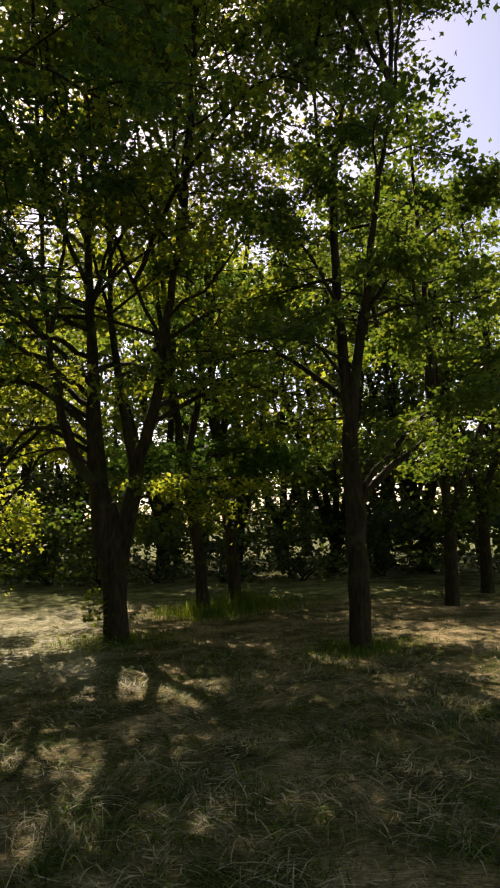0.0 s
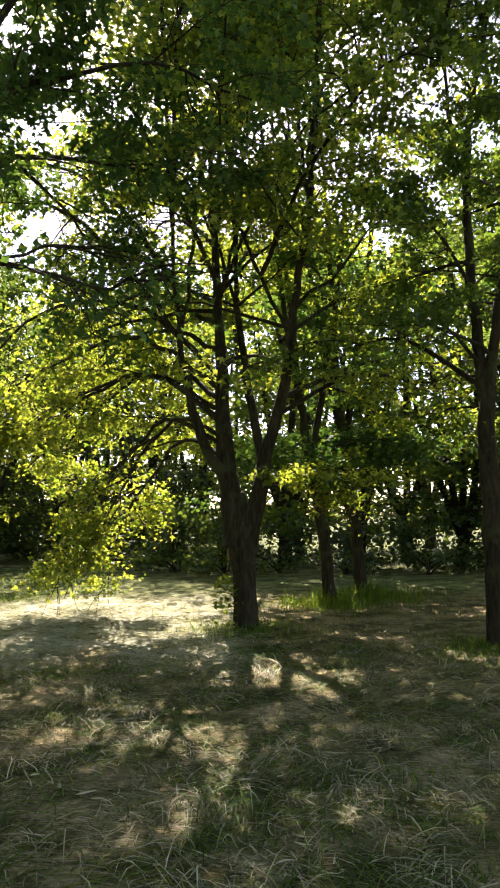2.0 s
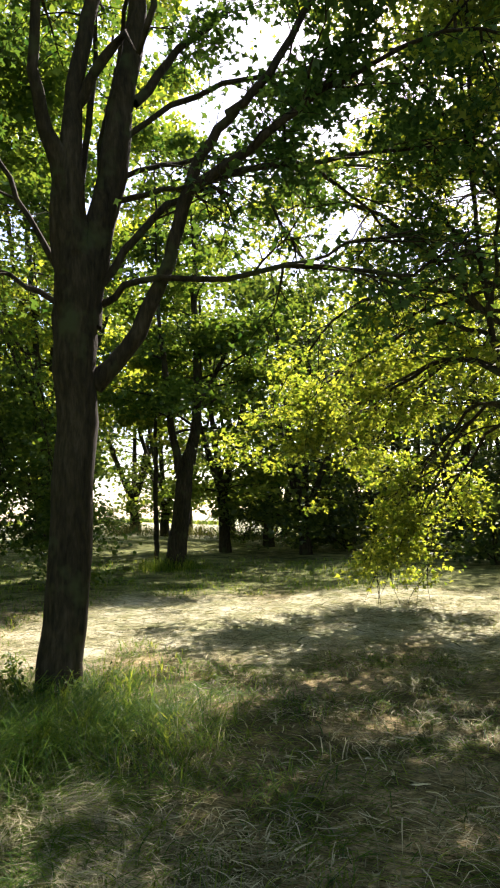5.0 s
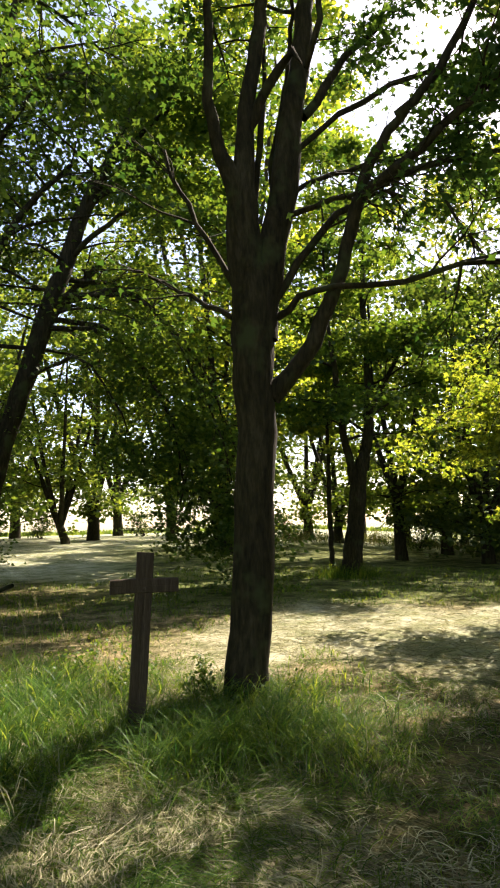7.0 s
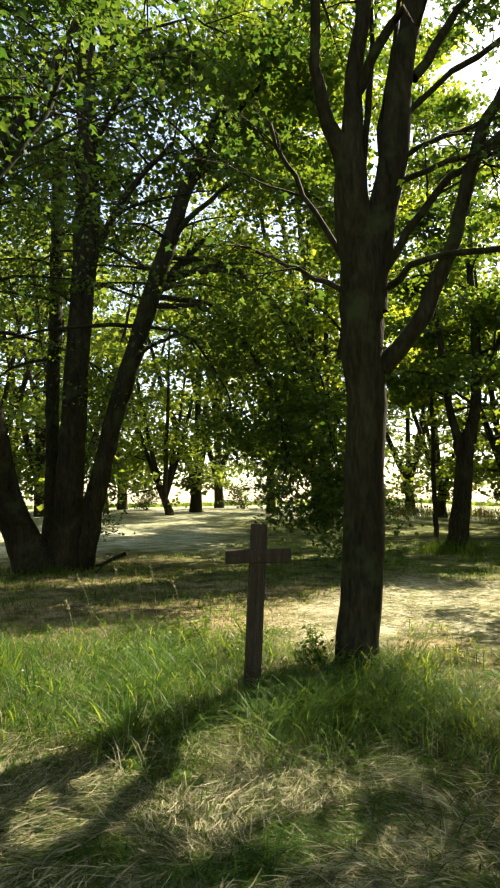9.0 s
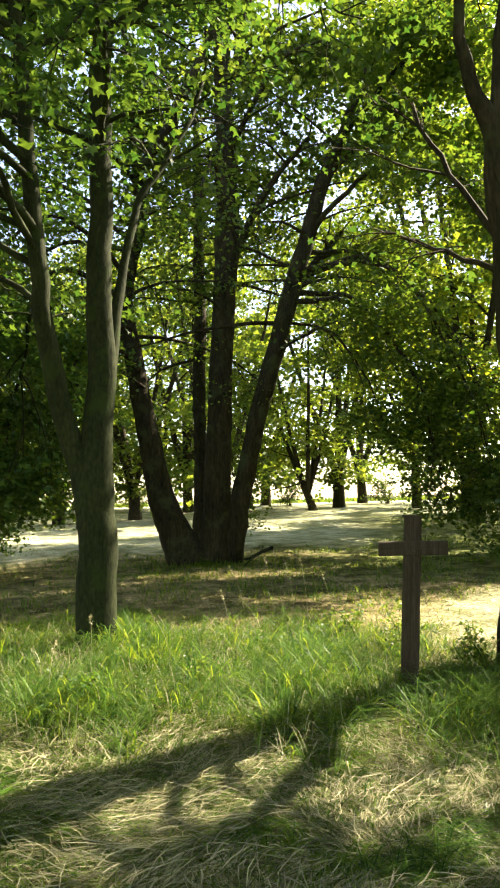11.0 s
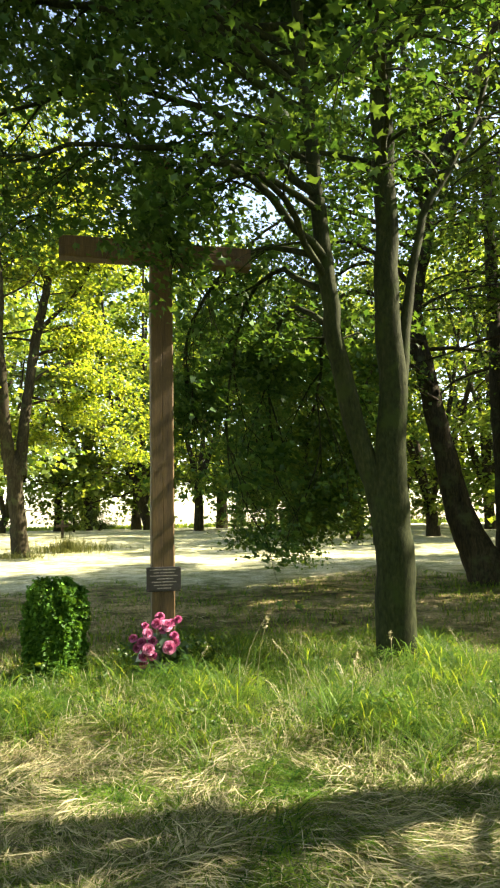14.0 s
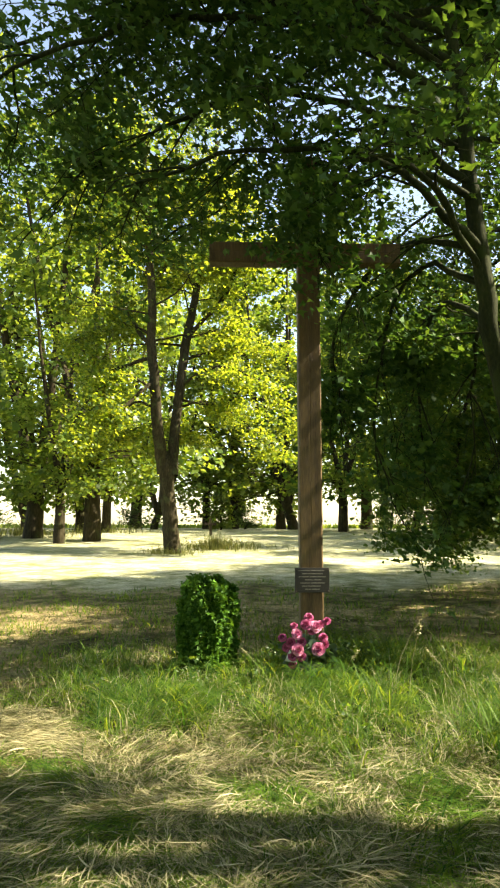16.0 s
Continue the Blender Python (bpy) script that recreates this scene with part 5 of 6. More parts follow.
def scatter(rng, n, az0, az1, r0, r1, power=1.0):
    """Points in a fan round the walker, thinning out with distance."""
    az = np.radians(rng.uniform(az0, az1, n))
    u = rng.uniform(0, 1, n)
    r = (r0 ** power + u * (r1 ** power - r0 ** power)) ** (1 / power)
    return -r * np.sin(az), r * np.cos(az), r, np.degrees(az)


def patchy(x, y, scale, seed):
    return np.array([noise.noise((a * scale, b * scale, seed)) for a, b in zip(x, y)])


g = np.random.default_rng(71)
x, y, r, az = scatter(g, 135000, 36, 127, 4.0, 11.2, 1.3)
pn = 0.6 * patchy(x, y, 1.3, 4.0) + 0.6 * patchy(x, y, 4.0, 14.0)
keep = in_strip(az, r) * (0.66 + 1.5 * pn) > g.uniform(0, 1, len(x))
x, y, r, az, pn = x[keep], y[keep], r[keep], az[keep], pn[keep]
edge = in_strip(az, r)
h = (0.08 + 0.145 * edge) * np.interp(az, (40, 44, 56, 62), (1.2, 1.6, 1.5, 1.0)) * np.exp(0.4 * g.standard_normal(len(x))) * (1 + 1.2 * pn)
blades("long_grass", g, x, y, ground_z(x, y) - 0.02, np.clip(h, 0.06, 0.55), g.uniform(0.004, 0.011, len(x)) * (0.7 + r / 16), g.uniform(0.7, 2.3, len(x)), GREEN_BLADE, "long uncut green grass, bent and seeding, round the crosses", 4, 0.9, 9 * patchy(x, y, 0.9, 77.0) + 1.5 * g.standard_normal(len(x)))

x, y, r, az = scatter(g, 48000, -24, 128, 2.6, 15.0, 0.75)
keep = (patchy(x, y, 2.1, 9.0) > -0.28 + 0.35 * g.standard_normal(len(x)) * 0.6) & (in_strip(az, r) < 0.5) & (sun_hay_cover(az, r) < 0.35)
x, y, r = x[keep], y[keep], r[keep]
x2, y2, r2, az2 = scatter(g, 24000, 38, 126, 4.2, 9.4, 1.4)
keep = in_strip(az2, r2) * (0.7 + 0.9 * patchy(x2, y2, 2.4, 44.0)) > g.uniform(0, 1, len(x2))
x2, y2, r2 = x2[keep], y2[keep], r2[keep]
blades("dry_grass", g, x2, y2, ground_z(x2, y2) - 0.02, g.uniform(0.10, 0.36, len(x2)), g.uniform(0.003, 0.007, len(x2)), g.uniform(0.3, 1.9, len(x2)), HAY, "dry bent stalks among the long green grass", 3, 0.8)
blades("mown_grass", g, x, y, ground_z(x, y) - 0.01, g.uniform(0.03, 0.07, len(x)) * (1 + 1.6 * np.clip(patchy(x, y, 2.6, 52.0), 0, 1)), g.uniform(0.004, 0.008, len(x)) * (0.7 + r / 9), g.uniform(0.3, 1.6, len(x)), MOWN_BLADE, "short mown grass, green and drying, in the meadow", 2, 0.9)

x, y, r, az = scatter(g, 78000, 44, 130, 2.6, 6.8, 1.0)
pn = patchy(x, y, 1.5, 21.0)
keep = (pn > -0.25) & (az > 48 + 10 * g.uniform(0, 1, len(x)) ** 2) & (in_strip(az, r) < g.uniform(0.05, 0.85, len(x)))
x, y, r, az, pn = x[keep], y[keep], r[keep], az[keep], pn[keep]
strands("hay_swath", g, x, y, ground_z(x, y), g.uniform(0.07, 0.30, len(x)), HAY, "pale dry hay lying in loose swaths before the crosses", 0.07, 0.0030, np.radians(az) + 0.25 + 4 * patchy(x, y, 0.7, 26.0), 0.5)
x, y, r, az = scatter(g, 56000, -24, 128, 2.6, 14.0, 0.8)
keep = patchy(x, y, 1.6, 33.0) > 0.06 + 0.14 * g.standard_normal(len(x))
x, y, r, az = x[keep], y[keep], r[keep], az[keep]
strands("hay_litter", g, x, y, ground_z(x, y), g.uniform(0.04, 0.16, len(x)), HAY, "thin litter of cut dry stalks on the mown grass", 0.03, 0.0055, np.radians(az) + 0.4, 1.6)


# laid-over clumps of grass all over the near meadow
def laid_clumps(name, count, per, size, az0, r1, mat, label, seed):
    q = np.random.default_rng(seed)
    cx, cy, cr, caz = scatter(q, count, az0, 130, 2.4, r1, 0.9)
    keep = (in_strip(caz, cr) < 0.6) & (sun_hay_cover(caz, cr) < 0.6)
    cx, cy = cx[keep], cy[keep]
    sz = np.repeat(np.exp(0.4 * q.standard_normal(len(cx))), per)
    comb = np.repeat(q.uniform(0, 6.283, len(cx)), per) + q.normal(0, 0.5, len(cx) * per)
    px, py = np.repeat(cx, per) + q.normal(0, 0.10, len(comb)) * sz, np.repeat(cy, per) + q.normal(0, 0.10, len(comb)) * sz
    blades(name, q, px, py, ground_z(px, py) - 0.012, np.clip(size * sz * q.uniform(0.5, 1.5, len(px)), 0.03, 0.16), q.uniform(0.004, 0.010, len(px)) * (0.7 + np.hypot(px, py) / 12), q.uniform(1.5, 2.5, len(px)), mat, label, 3, 1.15, comb)


laid_clumps("grass_clumps", 1500, 28, 0.062, -24, 9.0, GREEN_BLADE, "laid-over clumps of cut green grass in the near meadow", 171)
laid_clumps("hay_clumps", 1100, 26, 0.062, -24, 9.0, HAY, "combed clumps of drying cut grass in the near meadow", 172)
laid_clumps("grass_clumps", 420, 34, 0.15, 48, 5.4, GREEN_BLADE, "tufts of green grass poking through the hay", 173)
# lower green growth in the shade behind the crosses
x, y, r, az = scatter(g, 52000, 22, 128, 7.0, 24.0, 1.1)
pn = patchy(x, y, 0.9, 61.0)
keep = (pn > -0.30 + 0.3 * g.standard_normal(len(x))) & (sun_hay_cover(az, r) < 0.5) & ((az > 42) | (r > 14))
x, y, r, pn = x[keep], y[keep], r[keep], pn[keep]
blades("shade_grass", g, x, y, ground_z(x, y) - 0.02, np.clip(0.12 * (1 + 1.2 * pn), 0.05, 0.3) * g.uniform(0.5, 1.5, len(x)), g.uniform(0.006, 0.013, len(x)) * (0.6 + r / 14), g.uniform(0.4, 1.7, len(x)), GREEN_BLADE, "short green grass in the shade under the trees", 2, 0.8)


x, y, r, az = scatter(g, 30000, 8, 62, 7.6, 16.0, 1.0)
keep = sun_hay_cover(az, r) * (0.75 + 0.9 * patchy(x, y, 1.3, 91.0)) > g.uniform(0, 1, len(x))
x, y, r, az = x[keep], y[keep], r[keep], az[keep]
strands("hay_patch", g, x, y, ground_z(x, y), g.uniform(0.06, 0.22, len(x)), HAY, "pale cut grass lying in the open sunny patch", 0.05, 0.007, np.radians(az) + 0.2, 0.9)


def tuft(name, at_x, at_y, radius, n, height, mat, label, seed):
    q = np.random.default_rng(seed)
    a, rr = q.uniform(0, 6.28, n), 0.62 * radius * np.abs(q.standard_normal(n))
    px, py = at_x + rr * np.cos(a), at_y + rr * np.sin(a)
    hh = height * np.exp(0.3 * q.standard_normal(n)) * np.clip(1.15 - 0.6 * rr / radius, 0.3, 2)
    blades(name, q, px, py, ground_z(px, py) - 0.02, hh, q.uniform(0.004, 0.009, n) * (0.7 + np.hypot(px, py) / 14), q.uniform(0.2, 1.2, n), mat, label, 3, 0.7)


tuft("grass_ring", -1.98, 9.94, 1.3, 2600, 0.11, GREEN_BLADE, "greener uncut grass round the maple's foot", 81)
tuft("grass_ring", 1.33, 8.90, 1.2, 2400, 0.10, GREEN_BLADE, "greener uncut grass round the maple's foot", 82)
tuft("grass_ring", -16.6, 4.5, 2.6, 2600, 0.14, GREEN_BLADE, "short shaded grass round the linden's foot", 88)
tuft("grass_ring", -13.95, 15.27, 1.2, 2200, 0.38, GREEN_BLADE, "tall sunlit grass tuft at the leaning maple's foot", 83)
tuft("grass_ring", *spot(4.2, 12.6).xy, 1.2, 2000, 0.26, GREEN_BLADE, "grass tuft at the slim tree's foot", 84)
tuft("grass_ring", *spot(0.8, 13.6).xy, 1.5, 2400, 0.26, GREEN_BLADE, "grass tuft at the slim tree's foot", 85)
tuft("grass_ring", *spot(109.5, 33).xy, 2.4, 1300, 0.6, MOWN_BLADE, "tall dry weeds in the open meadow", 86)
tuft("grass_ring", *spot(113.4, 29.8).xy, 1.5, 900, 0.3, MOWN_BLADE, "grass tuft at the maple's pale foot", 87)
for i, (az, d, rad) in enumerate([(46, 42, 5), (50, 46, 5), (40, 44, 5), (36, 41, 5), (31, 43, 5), (26, 46, 5), (119, 52, 5), (125, 48, 5)]):
    tuft("field_grass", *spot(az, d).xy, rad, 800, 0.7, MOWN_BLADE, "tall pale field grass in the sun beyond the trees", 90 + i)


# ---- the tall cross ----
def box(bm, cx, cy, cz, sx, sy, sz, bev=0.012, rot=None, jitter=0.0, rnd=None):
    m = Matrix.Translation((cx, cy, cz)) @ (rot or Matrix.Identity(4)) @ Matrix.Diagonal((sx, sy, sz, 1))
    made = bmesh.ops.create_cube(bm, size=1, matrix=m)["verts"]
    edges = list({e for v in made for e in v.link_edges})
    if bev:
        bmesh.ops.bevel(bm, geom=edges, offset=bev, segments=2, affect="EDGES", profile=0.6)


def timber(length, wide, deep, seed, axis="Z", bev=0.014):
    """A sawn beam with worn edges, a slight warp and a drying crack."""
    bm = bmesh.new()
    rnd = random.Random(seed)
    n = max(3, int(length / 0.25))
    rings = []
    for i in range(n + 1):
        t = i / n
        dx, dy = 0.005 * math.sin(2.1 * t + seed) + rnd.uniform(-0.002, 0.002), 0.004 * math.sin(3.3 * t + seed)
        w, d = wide / 2 * (1 + rnd.uniform(-0.008, 0.008)), deep / 2 * (1 + rnd.uniform(-0.008, 0.008))
        ends = 0.7 if i in (0, n) else 1.0
        b = bev
        pts = [(-w + b, -d), (-0.02 * wide - 0.004, -d), (-0.01 * wide, -d + 0.006 * rnd.random()), (0.02 * wide, -d), (w - b, -d), (w, -d + b), (w, d - b), (w - b, d), (-w + b, d), (-w, d - b), (-w, -d + b)]
        k = 1 - (1 - ends) * 0.03
        rings.append([bm.verts.new((px * k + dx, py * k + dy, t * length)) for px, py in pts])
    for a, b in zip(rings, rings[1:]):
        for j in range(len(a)):
            bm.faces.new((a[j], a[(j + 1) % len(a)], b[(j + 1) % len(a)], b[j]))
    bm.faces.new(rings[0][::-1])
    bm.faces.new(rings[-1])
    if axis == "X":
        bmesh.ops.rotate(bm, verts=bm.verts, matrix=Matrix.Rotation(radians(90), 3, "Y"))
    bmesh.ops.recalc_face_normals(bm, faces=bm.faces)
    return bm


K_AT, K_AZ = spot(102.6, 8.25), 102.6 + 5.0
cross = new("tall_cross")
cross.matrix_world = pose(K_AT.x, K_AT.y, K_AT.z - 0.1, 0, 0, K_AZ)
tagged(cross, "tall brown timber memorial cross half hidden by maple leaves", "cross")
part("post", timber(6.05, 0.258, 0.22, 3), BEAM, cross)
arm = part("crossbeam", timber(2.24, 0.25, 0.19, 5, "X"), BEAM, cross)
arm.location = (-1.17, -0.05, 4.86)
PLAQUE = surface("dark_plaque", [(0.3, (0.012, 0.011, 0.010)), (0.6, (0.03, 0.028, 0.025)), (0.8, (0.06, 0.055, 0.05))], 6, 60, 0.45, 0.2)
LETTER = surface("pale_lettering", [(0.35, (0.05, 0.048, 0.045)), (0.65, (0.26, 0.25, 0.22))], 45, 120, 0.7, 0.1)
ROPE = surface("nail_iron", [(0.3, (0.05, 0.04, 0.035)), (0.7, (0.12, 0.09, 0.07))], 30, 90, 0.6, 0.2, metal=0.6)
bm = bmesh.new()
box(bm, 0, 0, 0, 0.385, 0.025, 0.27, 0.006)
plaque = part("plaque", bm, PLAQUE, cross, "dark plaque with rows of worn pale lettering")
plaque.location = (0.0, -0.127, 1.075)
for i, (w, dx) in enumerate([(0.30, -0.01), (0.24, 0.0), (0.31, 0.0), (0.19, 0.01), (0.28, 0.0), (0.22, -0.01), (0.17, 0.0)]):
    bm = bmesh.new()
    cut = w * (0.30 + 0.25 * math.sin(i * 2.3 + 1) ** 2)
    box(bm, -w / 2 + cut / 2, 0, 0, cut - 0.012, 0.004, 0.011, 0.001)
    box(bm, cut / 2, 0, 0.001, w - cut - 0.006, 0.004, 0.012, 0.001)
    bar = part("text_line", bm, LETTER, plaque)
    bar.location = (dx, -0.0135, 0.105 - i * 0.034)
for sx in (-0.18, 0.18):
    for sz in (-0.12, 0.12):
        bm = bmesh.new()
        bmesh.ops.create_uvsphere(bm, u_segments=8, v_segments=5, radius=0.008)
        nail = part("screw", bm, ROPE, plaque)
        nail.location = (sx, -0.013, sz)

# ---- the small cross ----
X_AT = spot(61.0, 5.95)
small = new("small_cross")
small.matrix_world = pose(X_AT.x, X_AT.y, X_AT.z - 0.09, 0, 4.0, 61.0 + 3)
tagged(small, "small weathered wooden grave cross standing in long grass", "cross")
part("post", timber(1.52, 0.135, 0.10, 8, bev=0.010), OLD_WOOD, small)
arm = part("crossbeam", timber(0.55, 0.115, 0.075, 9, "X", 0.008), OLD_WOOD, small)
arm.matrix_local = pose(-0.275, -0.025, 1.235, 0, -3.4, 0)
bm = bmesh.new()
bmesh.ops.create_uvsphere(bm, u_segments=8, v_segments=5, radius=0.011)
part("nail", bm, ROPE, small).location = (0, -0.064, 1.235)

far_cross = new("far_cross")
p = spot(109.9, 47)
far_cross.matrix_world = pose(p.x, p.y, p.z - 0.1, 0, 0, 112)
tagged(far_cross, "small dark cross far off in the meadow", "cross")
part("post", timber(1.25, 0.18, 0.14, 21), OLD_WOOD, far_cross)
part("crossbeam", timber(0.80, 0.18, 0.12, 22, "X"), OLD_WOOD, far_cross).location = (-0.4, -0.02, 0.88)

# ---- clipped shrub, flowers ----
def clipped_shrub():
    rng = np.random.default_rng(101)
    p = spot(110.7, 7.85)
    root = new("box_shrub")
    root.location = p
    tagged(root, "rounded bright green evergreen shrub beside the tall cross", "shrub")
    t = Tubes()
    t.add([(0, 0, -0.05), (0.01, 0, 0.25), (0, 0.02, 0.6)], [0.03, 0.025, 0.012], 7)
    for i in range(14):
        a = i * 2.4
        t.add([(0, 0, 0.15 + 0.03 * i), (0.16 * math.cos(a), 0.16 * math.sin(a), 0.3 + 0.04 * i), (0.26 * math.cos(a), 0.26 * math.sin(a), 0.45 + 0.035 * i)], [0.012, 0.008, 0.004], 4)
    part_mesh("stems", t.mesh("stems"), BARK, root)
    n = 21000
    a, z = rng.uniform(0, 6.28, n), rng.uniform(0, 1, n) ** 0.9
    prof = 0.295 * np.interp(z, (0, 0.08, 0.3, 0.75, 0.9, 1.0), (0.78, 0.92, 1.0, 1.0, 0.84, 0.35))
    lump = np.array([noise.noise((3.4 * math.cos(q), 3.4 * math.sin(q), 6.5 * w)) + 0.5 * noise.noise((8 * math.cos(q), 8 * math.sin(q), 15 * w)) for q, w in zip(a, z)])
    rad = prof * (0.98 + 0.26 * lump) * (1 - 0.34 * rng.uniform(0, 1, n) ** 2)
    w = np.stack([rad * np.cos(a), rad * np.sin(a), 0.02 + 1.0 * z * (1 + 0.10 * lump)], -1)
    part_mesh("foliage", leaf_mesh("foliage", rng, w, 0.040, True, 1.3), BOX_LEAF, root)


clipped_shrub()

PINK = leafy("pink_petal", (0.40, 0.085, 0.20), (0.58, 0.21, 0.36), (0.40, 0.06, 0.17), (0.58, 0.18, 0.32), 0.25, 0.04)
MAGENTA = leafy("magenta_petal", (0.24, 0.03, 0.11), (0.42, 0.085, 0.21), (0.22, 0.02, 0.07), (0.4, 0.07, 0.15), 0.25, 0.04)
WINE = leafy("wine_petal", (0.12, 0.010, 0.045), (0.26, 0.035, 0.10), (0.14, 0.01, 0.05), (0.26, 0.04, 0.10), 0.25, 0.03)
POT = surface("grey_pot", [(0.3, (0.08, 0.10, 0.10)), (0.7, (0.20, 0.23, 0.24))], 8, 60, 0.5, 0.15)
WHITE = surface("white_ribbon", [(0.3, (0.62, 0.62, 0.60)), (0.7, (0.82, 0.82, 0.80))], 8, 60, 0.6, 0.1)
BOUQUET_LEAF = leafy("bouquet_leaf", (0.02, 0.06, 0.025), (0.05, 0.11, 0.05), (0.06, 0.14, 0.04), (0.14, 0.26, 0.08), 0.3, 0.1)


def rose_bm(radius, seed, rings):
    """An open rose's cupped, ruffled petals, ring by ring round a tight heart."""
    bm = bmesh.new()
    rnd = random.Random(seed)
    for ring, count, r0, lift, size in rings:
        for i in range(count):
            a = 6.283 * i / count + ring * 0.5 + rnd.uniform(-0.15, 0.15)
            ca, sa = math.cos(a), math.sin(a)
            grid = []
            for u in range(5):
                row = []
                for v in range(3):
                    f = (u - 2) / 2
                    s, t = f * size * (0.75 + 0.35 * (v == 1)), v / 2
                    out = r0 * (0.3 + 0.9 * t) - 0.12 * f * f + 0.05 * t * rnd.uniform(-1, 1)
                    up = lift + 0.42 * t * size + 0.10 * t * (1 - 0.5 * abs(f)) - (0.22 * t * t if ring == 0 else 0) + 0.06 * t * rnd.uniform(-1, 1)
                    row.append(bm.verts.new((radius * (out * ca - s * sa), radius * (out * sa + s * ca), radius * up)))
                grid.append(row)
            for u in range(4):
                for v in range(2):
                    bm.faces.new((grid[u][v], grid[u + 1][v], grid[u + 1][v + 1], grid[u][v + 1]))
    return bm


OUTER_PETALS = [(0, 6, 0.66, 0.05, 0.60), (1, 5, 0.44, 0.22, 0.50)]
HEART_PETALS = [(2, 5, 0.26, 0.36, 0.38), (3, 3, 0.10, 0.44, 0.26)]


def bouquet():
    root = new("flower_arrangement")
    p = spot(103.1, 7.75)
    root.matrix_world = pose(p.x, p.y, p.z - 0.07, 0, 0, 103)
    tagged(root, "pink artificial roses in a grey pot at the tall cross's foot", "flowers")
    bm = bmesh.new()
    bmesh.ops.create_cone(bm, cap_ends=True, segments=20, radius1=0.13, radius2=0.18, depth=0.24, matrix=Matrix.Translation((0, 0, 0.11)))
    bmesh.ops.bevel(bm, geom=list(bm.edges), offset=0.008, segments=1, affect="EDGES")
    part("pot", bm, POT, root)
    rng = np.random.default_rng(111)
    n = 260
    a, rr = rng.uniform(0, 6.28, n), 0.27 * np.sqrt(rng.uniform(0, 1, n))
    w = np.stack([rr * np.cos(a), 0.6 * rr * np.sin(a) - 0.05, rng.uniform(0.12, 0.5, n)], -1)
    part_mesh("foliage", leaf_mesh("foliage", rng, w, 0.085, False, 0.9), BOUQUET_LEAF, root, "dark green artificial leaves")
    stems = Tubes()
    blooms = [(0.22, -0.17, 0.62, 0.072, PINK), (0.10, -0.15, 0.64, 0.060, MAGENTA), (0.36, -0.12, 0.67, 0.050, MAGENTA), (0.14, -0.10, 0.70, 0.058, MAGENTA), (-0.01, -0.18, 0.55, 0.064, PINK), (-0.08, -0.17, 0.46, 0.062, MAGENTA),
              (-0.18, -0.13, 0.50, 0.052, MAGENTA), (0.0, -0.22, 0.40, 0.070, PINK), (-0.06, -0.21, 0.33, 0.058, MAGENTA), (-0.06, -0.20, 0.25, 0.050, MAGENTA), (0.25, -0.22, 0.41, 0.078, PINK), (0.31, -0.15, 0.51, 0.055, MAGENTA), (0.18, -0.13, 0.57, 0.052, MAGENTA), (-0.13, -0.16, 0.41, 0.055, MAGENTA),
              (0.05, -0.16, 0.47, 0.056, MAGENTA), (0.28, -0.14, 0.64, 0.052, MAGENTA), (0.05, -0.20, 0.33, 0.054, MAGENTA), (0.33, -0.18, 0.45, 0.050, MAGENTA), (-0.04, -0.14, 0.62, 0.048, MAGENTA)]
    for i, (bx, by, bz, size, colour) in enumerate(blooms):
        s, size = (0.84 * bx - 0.09, by - 0.04, bz), 1.12 * size
        k = part("rose", rose_bm(size, i, OUTER_PETALS), colour, root, "pale pink open rose" if colour == PINK else "magenta open rose")
        k.matrix_local = pose(*s, 62 + 12 * math.sin(i * 2.0), 8 * math.sin(i), 14 * math.cos(i * 1.7))
        part("heart", rose_bm(size, i + 50, HEART_PETALS), MAGENTA if colour == PINK else WINE, k)
        stems.add([(s[0] * 0.3, s[1] * 0.2, 0.2), (s[0] * 0.75, s[1] * 0.5, s[2] * 0.7), s], [0.006, 0.005, 0.004], 5)
    part_mesh("stalks", stems.mesh("stalks"), BOUQUET_LEAF, root)
    bm = bmesh.new()
    for i in range(2):
        vs = [bm.verts.new(c) for c in ((-0.22, -0.24 - 0.02 * i, 0.29), (-0.12 + 0.02 * i, -0.27, 0.28), (-0.14, -0.26, 0.33 + 0.02 * i), (-0.17, -0.24, 0.40))]
        bm.faces.new(vs)
    bmesh.ops.solidify(bm, geom=list(bm.faces), thickness=0.004)
    part("ribbon", bm, WHITE, root, "white ribbon end")


bouquet()


# ---- small growth ----
def stalk(seed, at_az, d, h, lean):
    """A tall grass stalk with a nodding seed head."""
    rng = np.random.default_rng(seed)
    p = spot(at_az, d)
    root = new("seed_stalk")
    root.location = p
    tagged(root, "tall thin dry grass stalk with a seed head", "grass", "seed stalks")
    a = rng.uniform(0, 6.28)
    pts = [(lean * h * f ** 2 * math.cos(a), lean * h * f ** 2 * math.sin(a), h * f * (1 - 0.15 * lean * f)) for f in (0, 0.25, 0.5, 0.75, 0.9, 1.0)]
    t = Tubes()
    t.add(pts, [0.0028, 0.0026, 0.0022, 0.002, 0.0018, 0.0012], 4)
    part_mesh("stem", t.mesh("stem"), HAY, root)
    base = np.array(pts[3])
    f = rng.uniform(0.2, 1.0, 26)[:, None]
    w = base + f * (np.array(pts[5]) - base) + rng.normal(0, 0.006, (26, 3))
    part_mesh("seed_head", leaf_mesh("seed_head", rng, w, 0.017, True, 1.2), HAY, root)


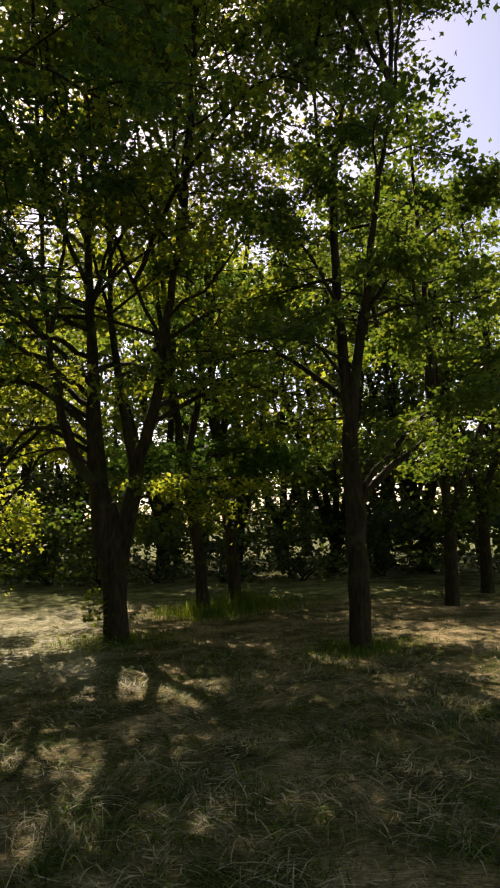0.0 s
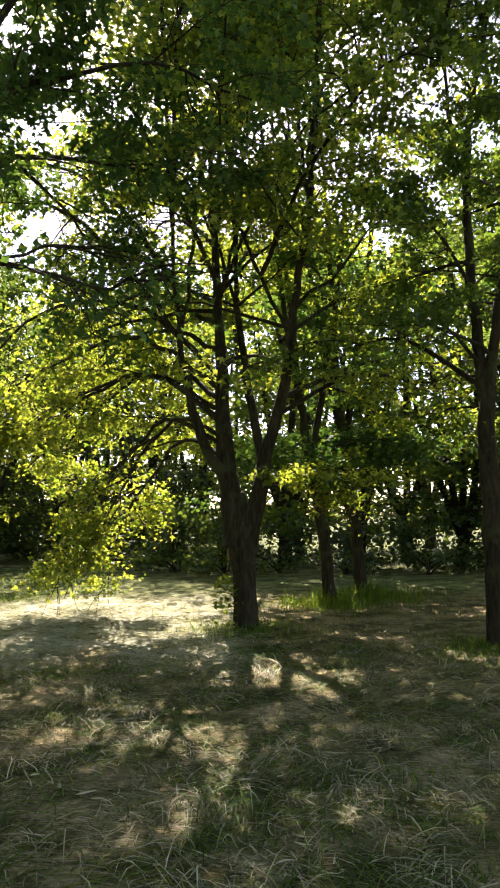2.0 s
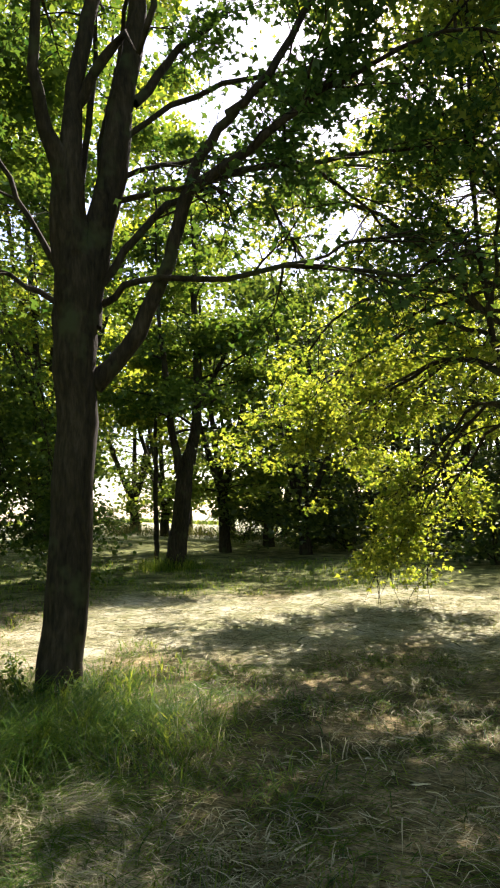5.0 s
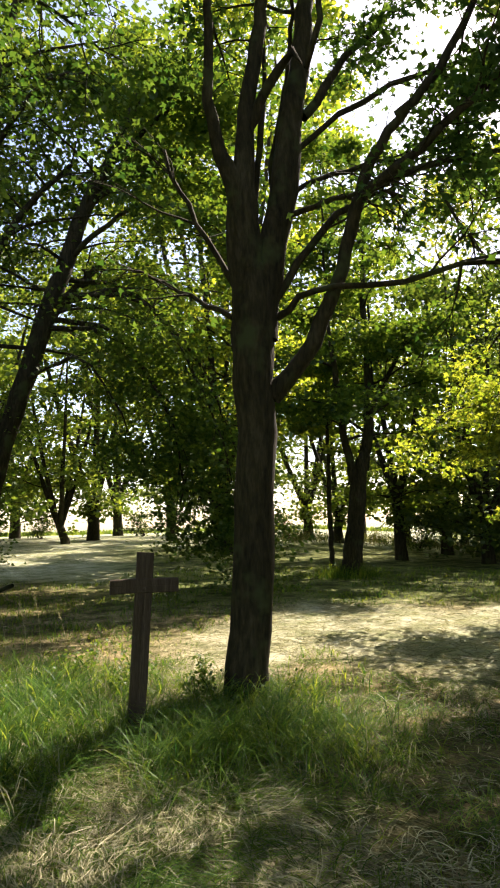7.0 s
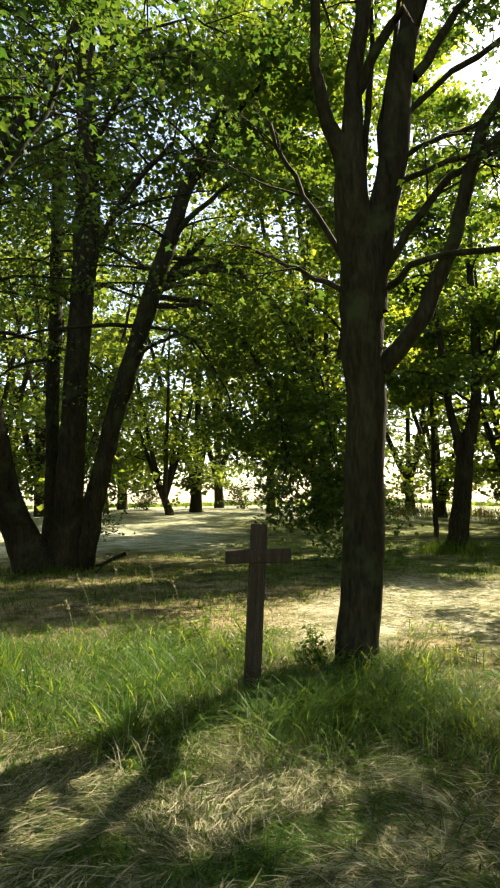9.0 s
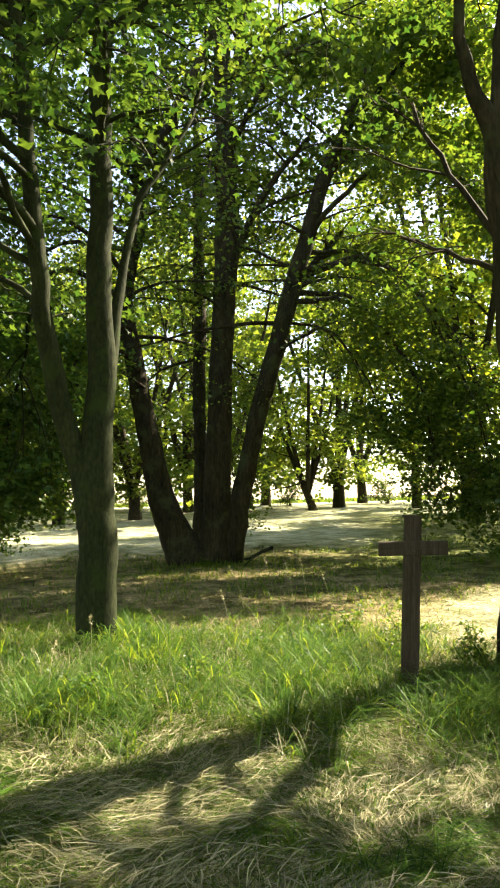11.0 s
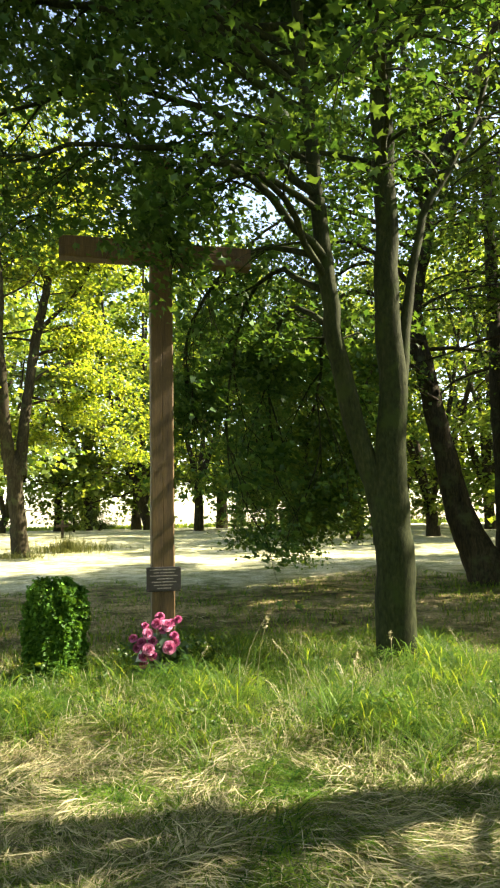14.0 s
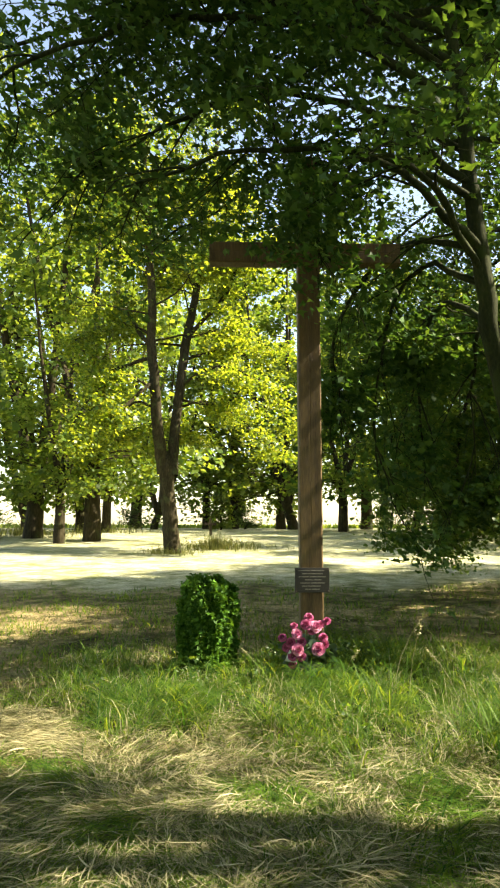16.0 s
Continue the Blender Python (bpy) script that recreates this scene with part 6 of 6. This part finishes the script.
for i, (a, d, h, k) in enumerate([(67.5, 9.0, 0.95, 0.2), (68.5, 9.4, 0.8, 0.15), (70.0, 9.8, 0.9, 0.25), (65.5, 9.0, 0.7, 0.2), (72.5, 9.5, 0.75, 0.3), (58.6, 6.6, 0.8, 0.2), (63.0, 7.0, 0.7, 0.25), (95.5, 6.9, 0.8, 0.45), (92.0, 6.6, 0.55, 0.6), (96.5, 7.2, 0.7, 0.5), (88.5, 6.2, 0.5, 0.6), (79.0, 7.0, 0.6, 0.4), (76.0, 6.5, 0.55, 0.5), (85.0, 7.2, 0.6, 0.4), (60.5, 7.2, 0.75, 0.2), (74.0, 8.0, 0.6, 0.3), (100.5, 7.0, 0.5, 0.5), (106.5, 7.2, 0.45, 0.5)]):
    stalk(120 + i, a, d, h, k)


def weed(seed, at_az, d, size, n, mat, label):
    rng = np.random.default_rng(seed)
    root = new("weed")
    root.location = spot(at_az, d)
    tagged(root, label, "plant", "weeds")
    t, anchors = Tubes(), []
    for i in range(6):
        a = i * 1.05 + rng.uniform(0, 0.6)
        br = sprout(rng, (0, 0, 0), (0.6 * math.cos(a), 0.6 * math.sin(a), 1.3), size * rng.uniform(0.7, 1.2), 0.006, 0.5, 6)
        t.add(br[:, :3], br[:, 3], 4)
        for q in br[2:]:
            anchors.append((*q[:3], 0.09 * size))
    part_mesh("stem_tuft", t.mesh("stem_tuft"), GREEN_BLADE, root)["kind"] = "stuff"
    part_mesh("leaves", leaf_mesh("leaves", rng, leaves_at(rng, anchors, int(1.8 * n)), 0.034, False, 0.6), mat, root)


for i, (a, d, s, n) in enumerate([(54.6, 6.75, 0.38, 90), (56.2, 6.9, 0.26, 60), (49.5, 6.4, 0.35, 70), (53.8, 6.3, 0.3, 60), (99.3, 7.9, 0.42, 110), (98.2, 7.7, 0.38, 90), (86.5, 6.0, 0.3, 60), (77.5, 6.3, 0.3, 60), (60.3, 7.6, 0.5, 90), (64.0, 8.2, 0.5, 90), (105.3, 7.9, 0.35, 60)] + [(wr.uniform(42, 122), wr.uniform(5.6, 8.2), wr.uniform(0.14, 0.26), 40) for _ in range(18)]):
    weed(150 + i, a, d, s, n, LINDEN, "leafy weed growing among the long grass")

fb = new("fallen_branch")
fb.location = spot(70.6, 17.0)
tagged(fb, "dead grey branch lying by the linden's foot", "branch")
t = Tubes()
t.add([(0.75, 0.1, 0.45), (0.2, 0.05, 0.32), (-0.5, 0, 0.12), (-1.2, -0.1, 0.03)], [0.05, 0.045, 0.04, 0.02], 7)
part_mesh("limb", t.mesh("limb"), SMOOTH_BARK, fb)
t = Tubes()
t.add([(0.2, 0.05, 0.32), (0.35, -0.25, 0.2), (0.5, -0.5, 0.04)], [0.03, 0.022, 0.012], 6)
part_mesh("twig", t.mesh("twig"), SMOOTH_BARK, fb)


def far_juniper():
    rng = np.random.default_rng(131)
    root = new("juniper")
    root.location = spot(109.0, 58)
    tagged(root, "dark columnar conifer far across the meadow", "tree")
    t = Tubes()
    t.add([(0, 0, -0.1), (0, 0, 2.0), (0, 0, 3.8)], [0.09, 0.06, 0.02], 7)
    part_mesh("trunk", t.mesh("trunk"), BARK, root)
    n = 2600
    a, z = rng.uniform(0, 6.28, n), rng.uniform(0, 1, n)
    rad = 1.1 * np.interp(z, (0, 0.2, 0.6, 1), (0.8, 1, 0.7, 0.05)) * (1 - 0.5 * rng.uniform(0, 1, n))
    part_mesh("foliage", leaf_mesh("foliage", rng, np.stack([rad * np.cos(a), rad * np.sin(a), 0.15 + 3.9 * z], -1), 0.2, True, 0.9), WOODS, root)


far_juniper()


def field_bank():
    """The dark low edge where the meadow ends."""
    rng = np.random.default_rng(141)
    n = 9000
    az = rng.uniform(38, 135, n)
    d = rng.normal(84, 1.2, n)
    x, y = -d * np.sin(np.radians(az)), d * np.cos(np.radians(az))
    blades("field_edge", rng, x, y, ground_z(x, y) - 0.05, rng.uniform(0.3, 0.75, n), rng.uniform(0.15, 0.4, n), rng.uniform(0.1, 0.8, n), WOODS, "dark low herbage along the meadow's far edge", 2, 0.6)


field_bank()
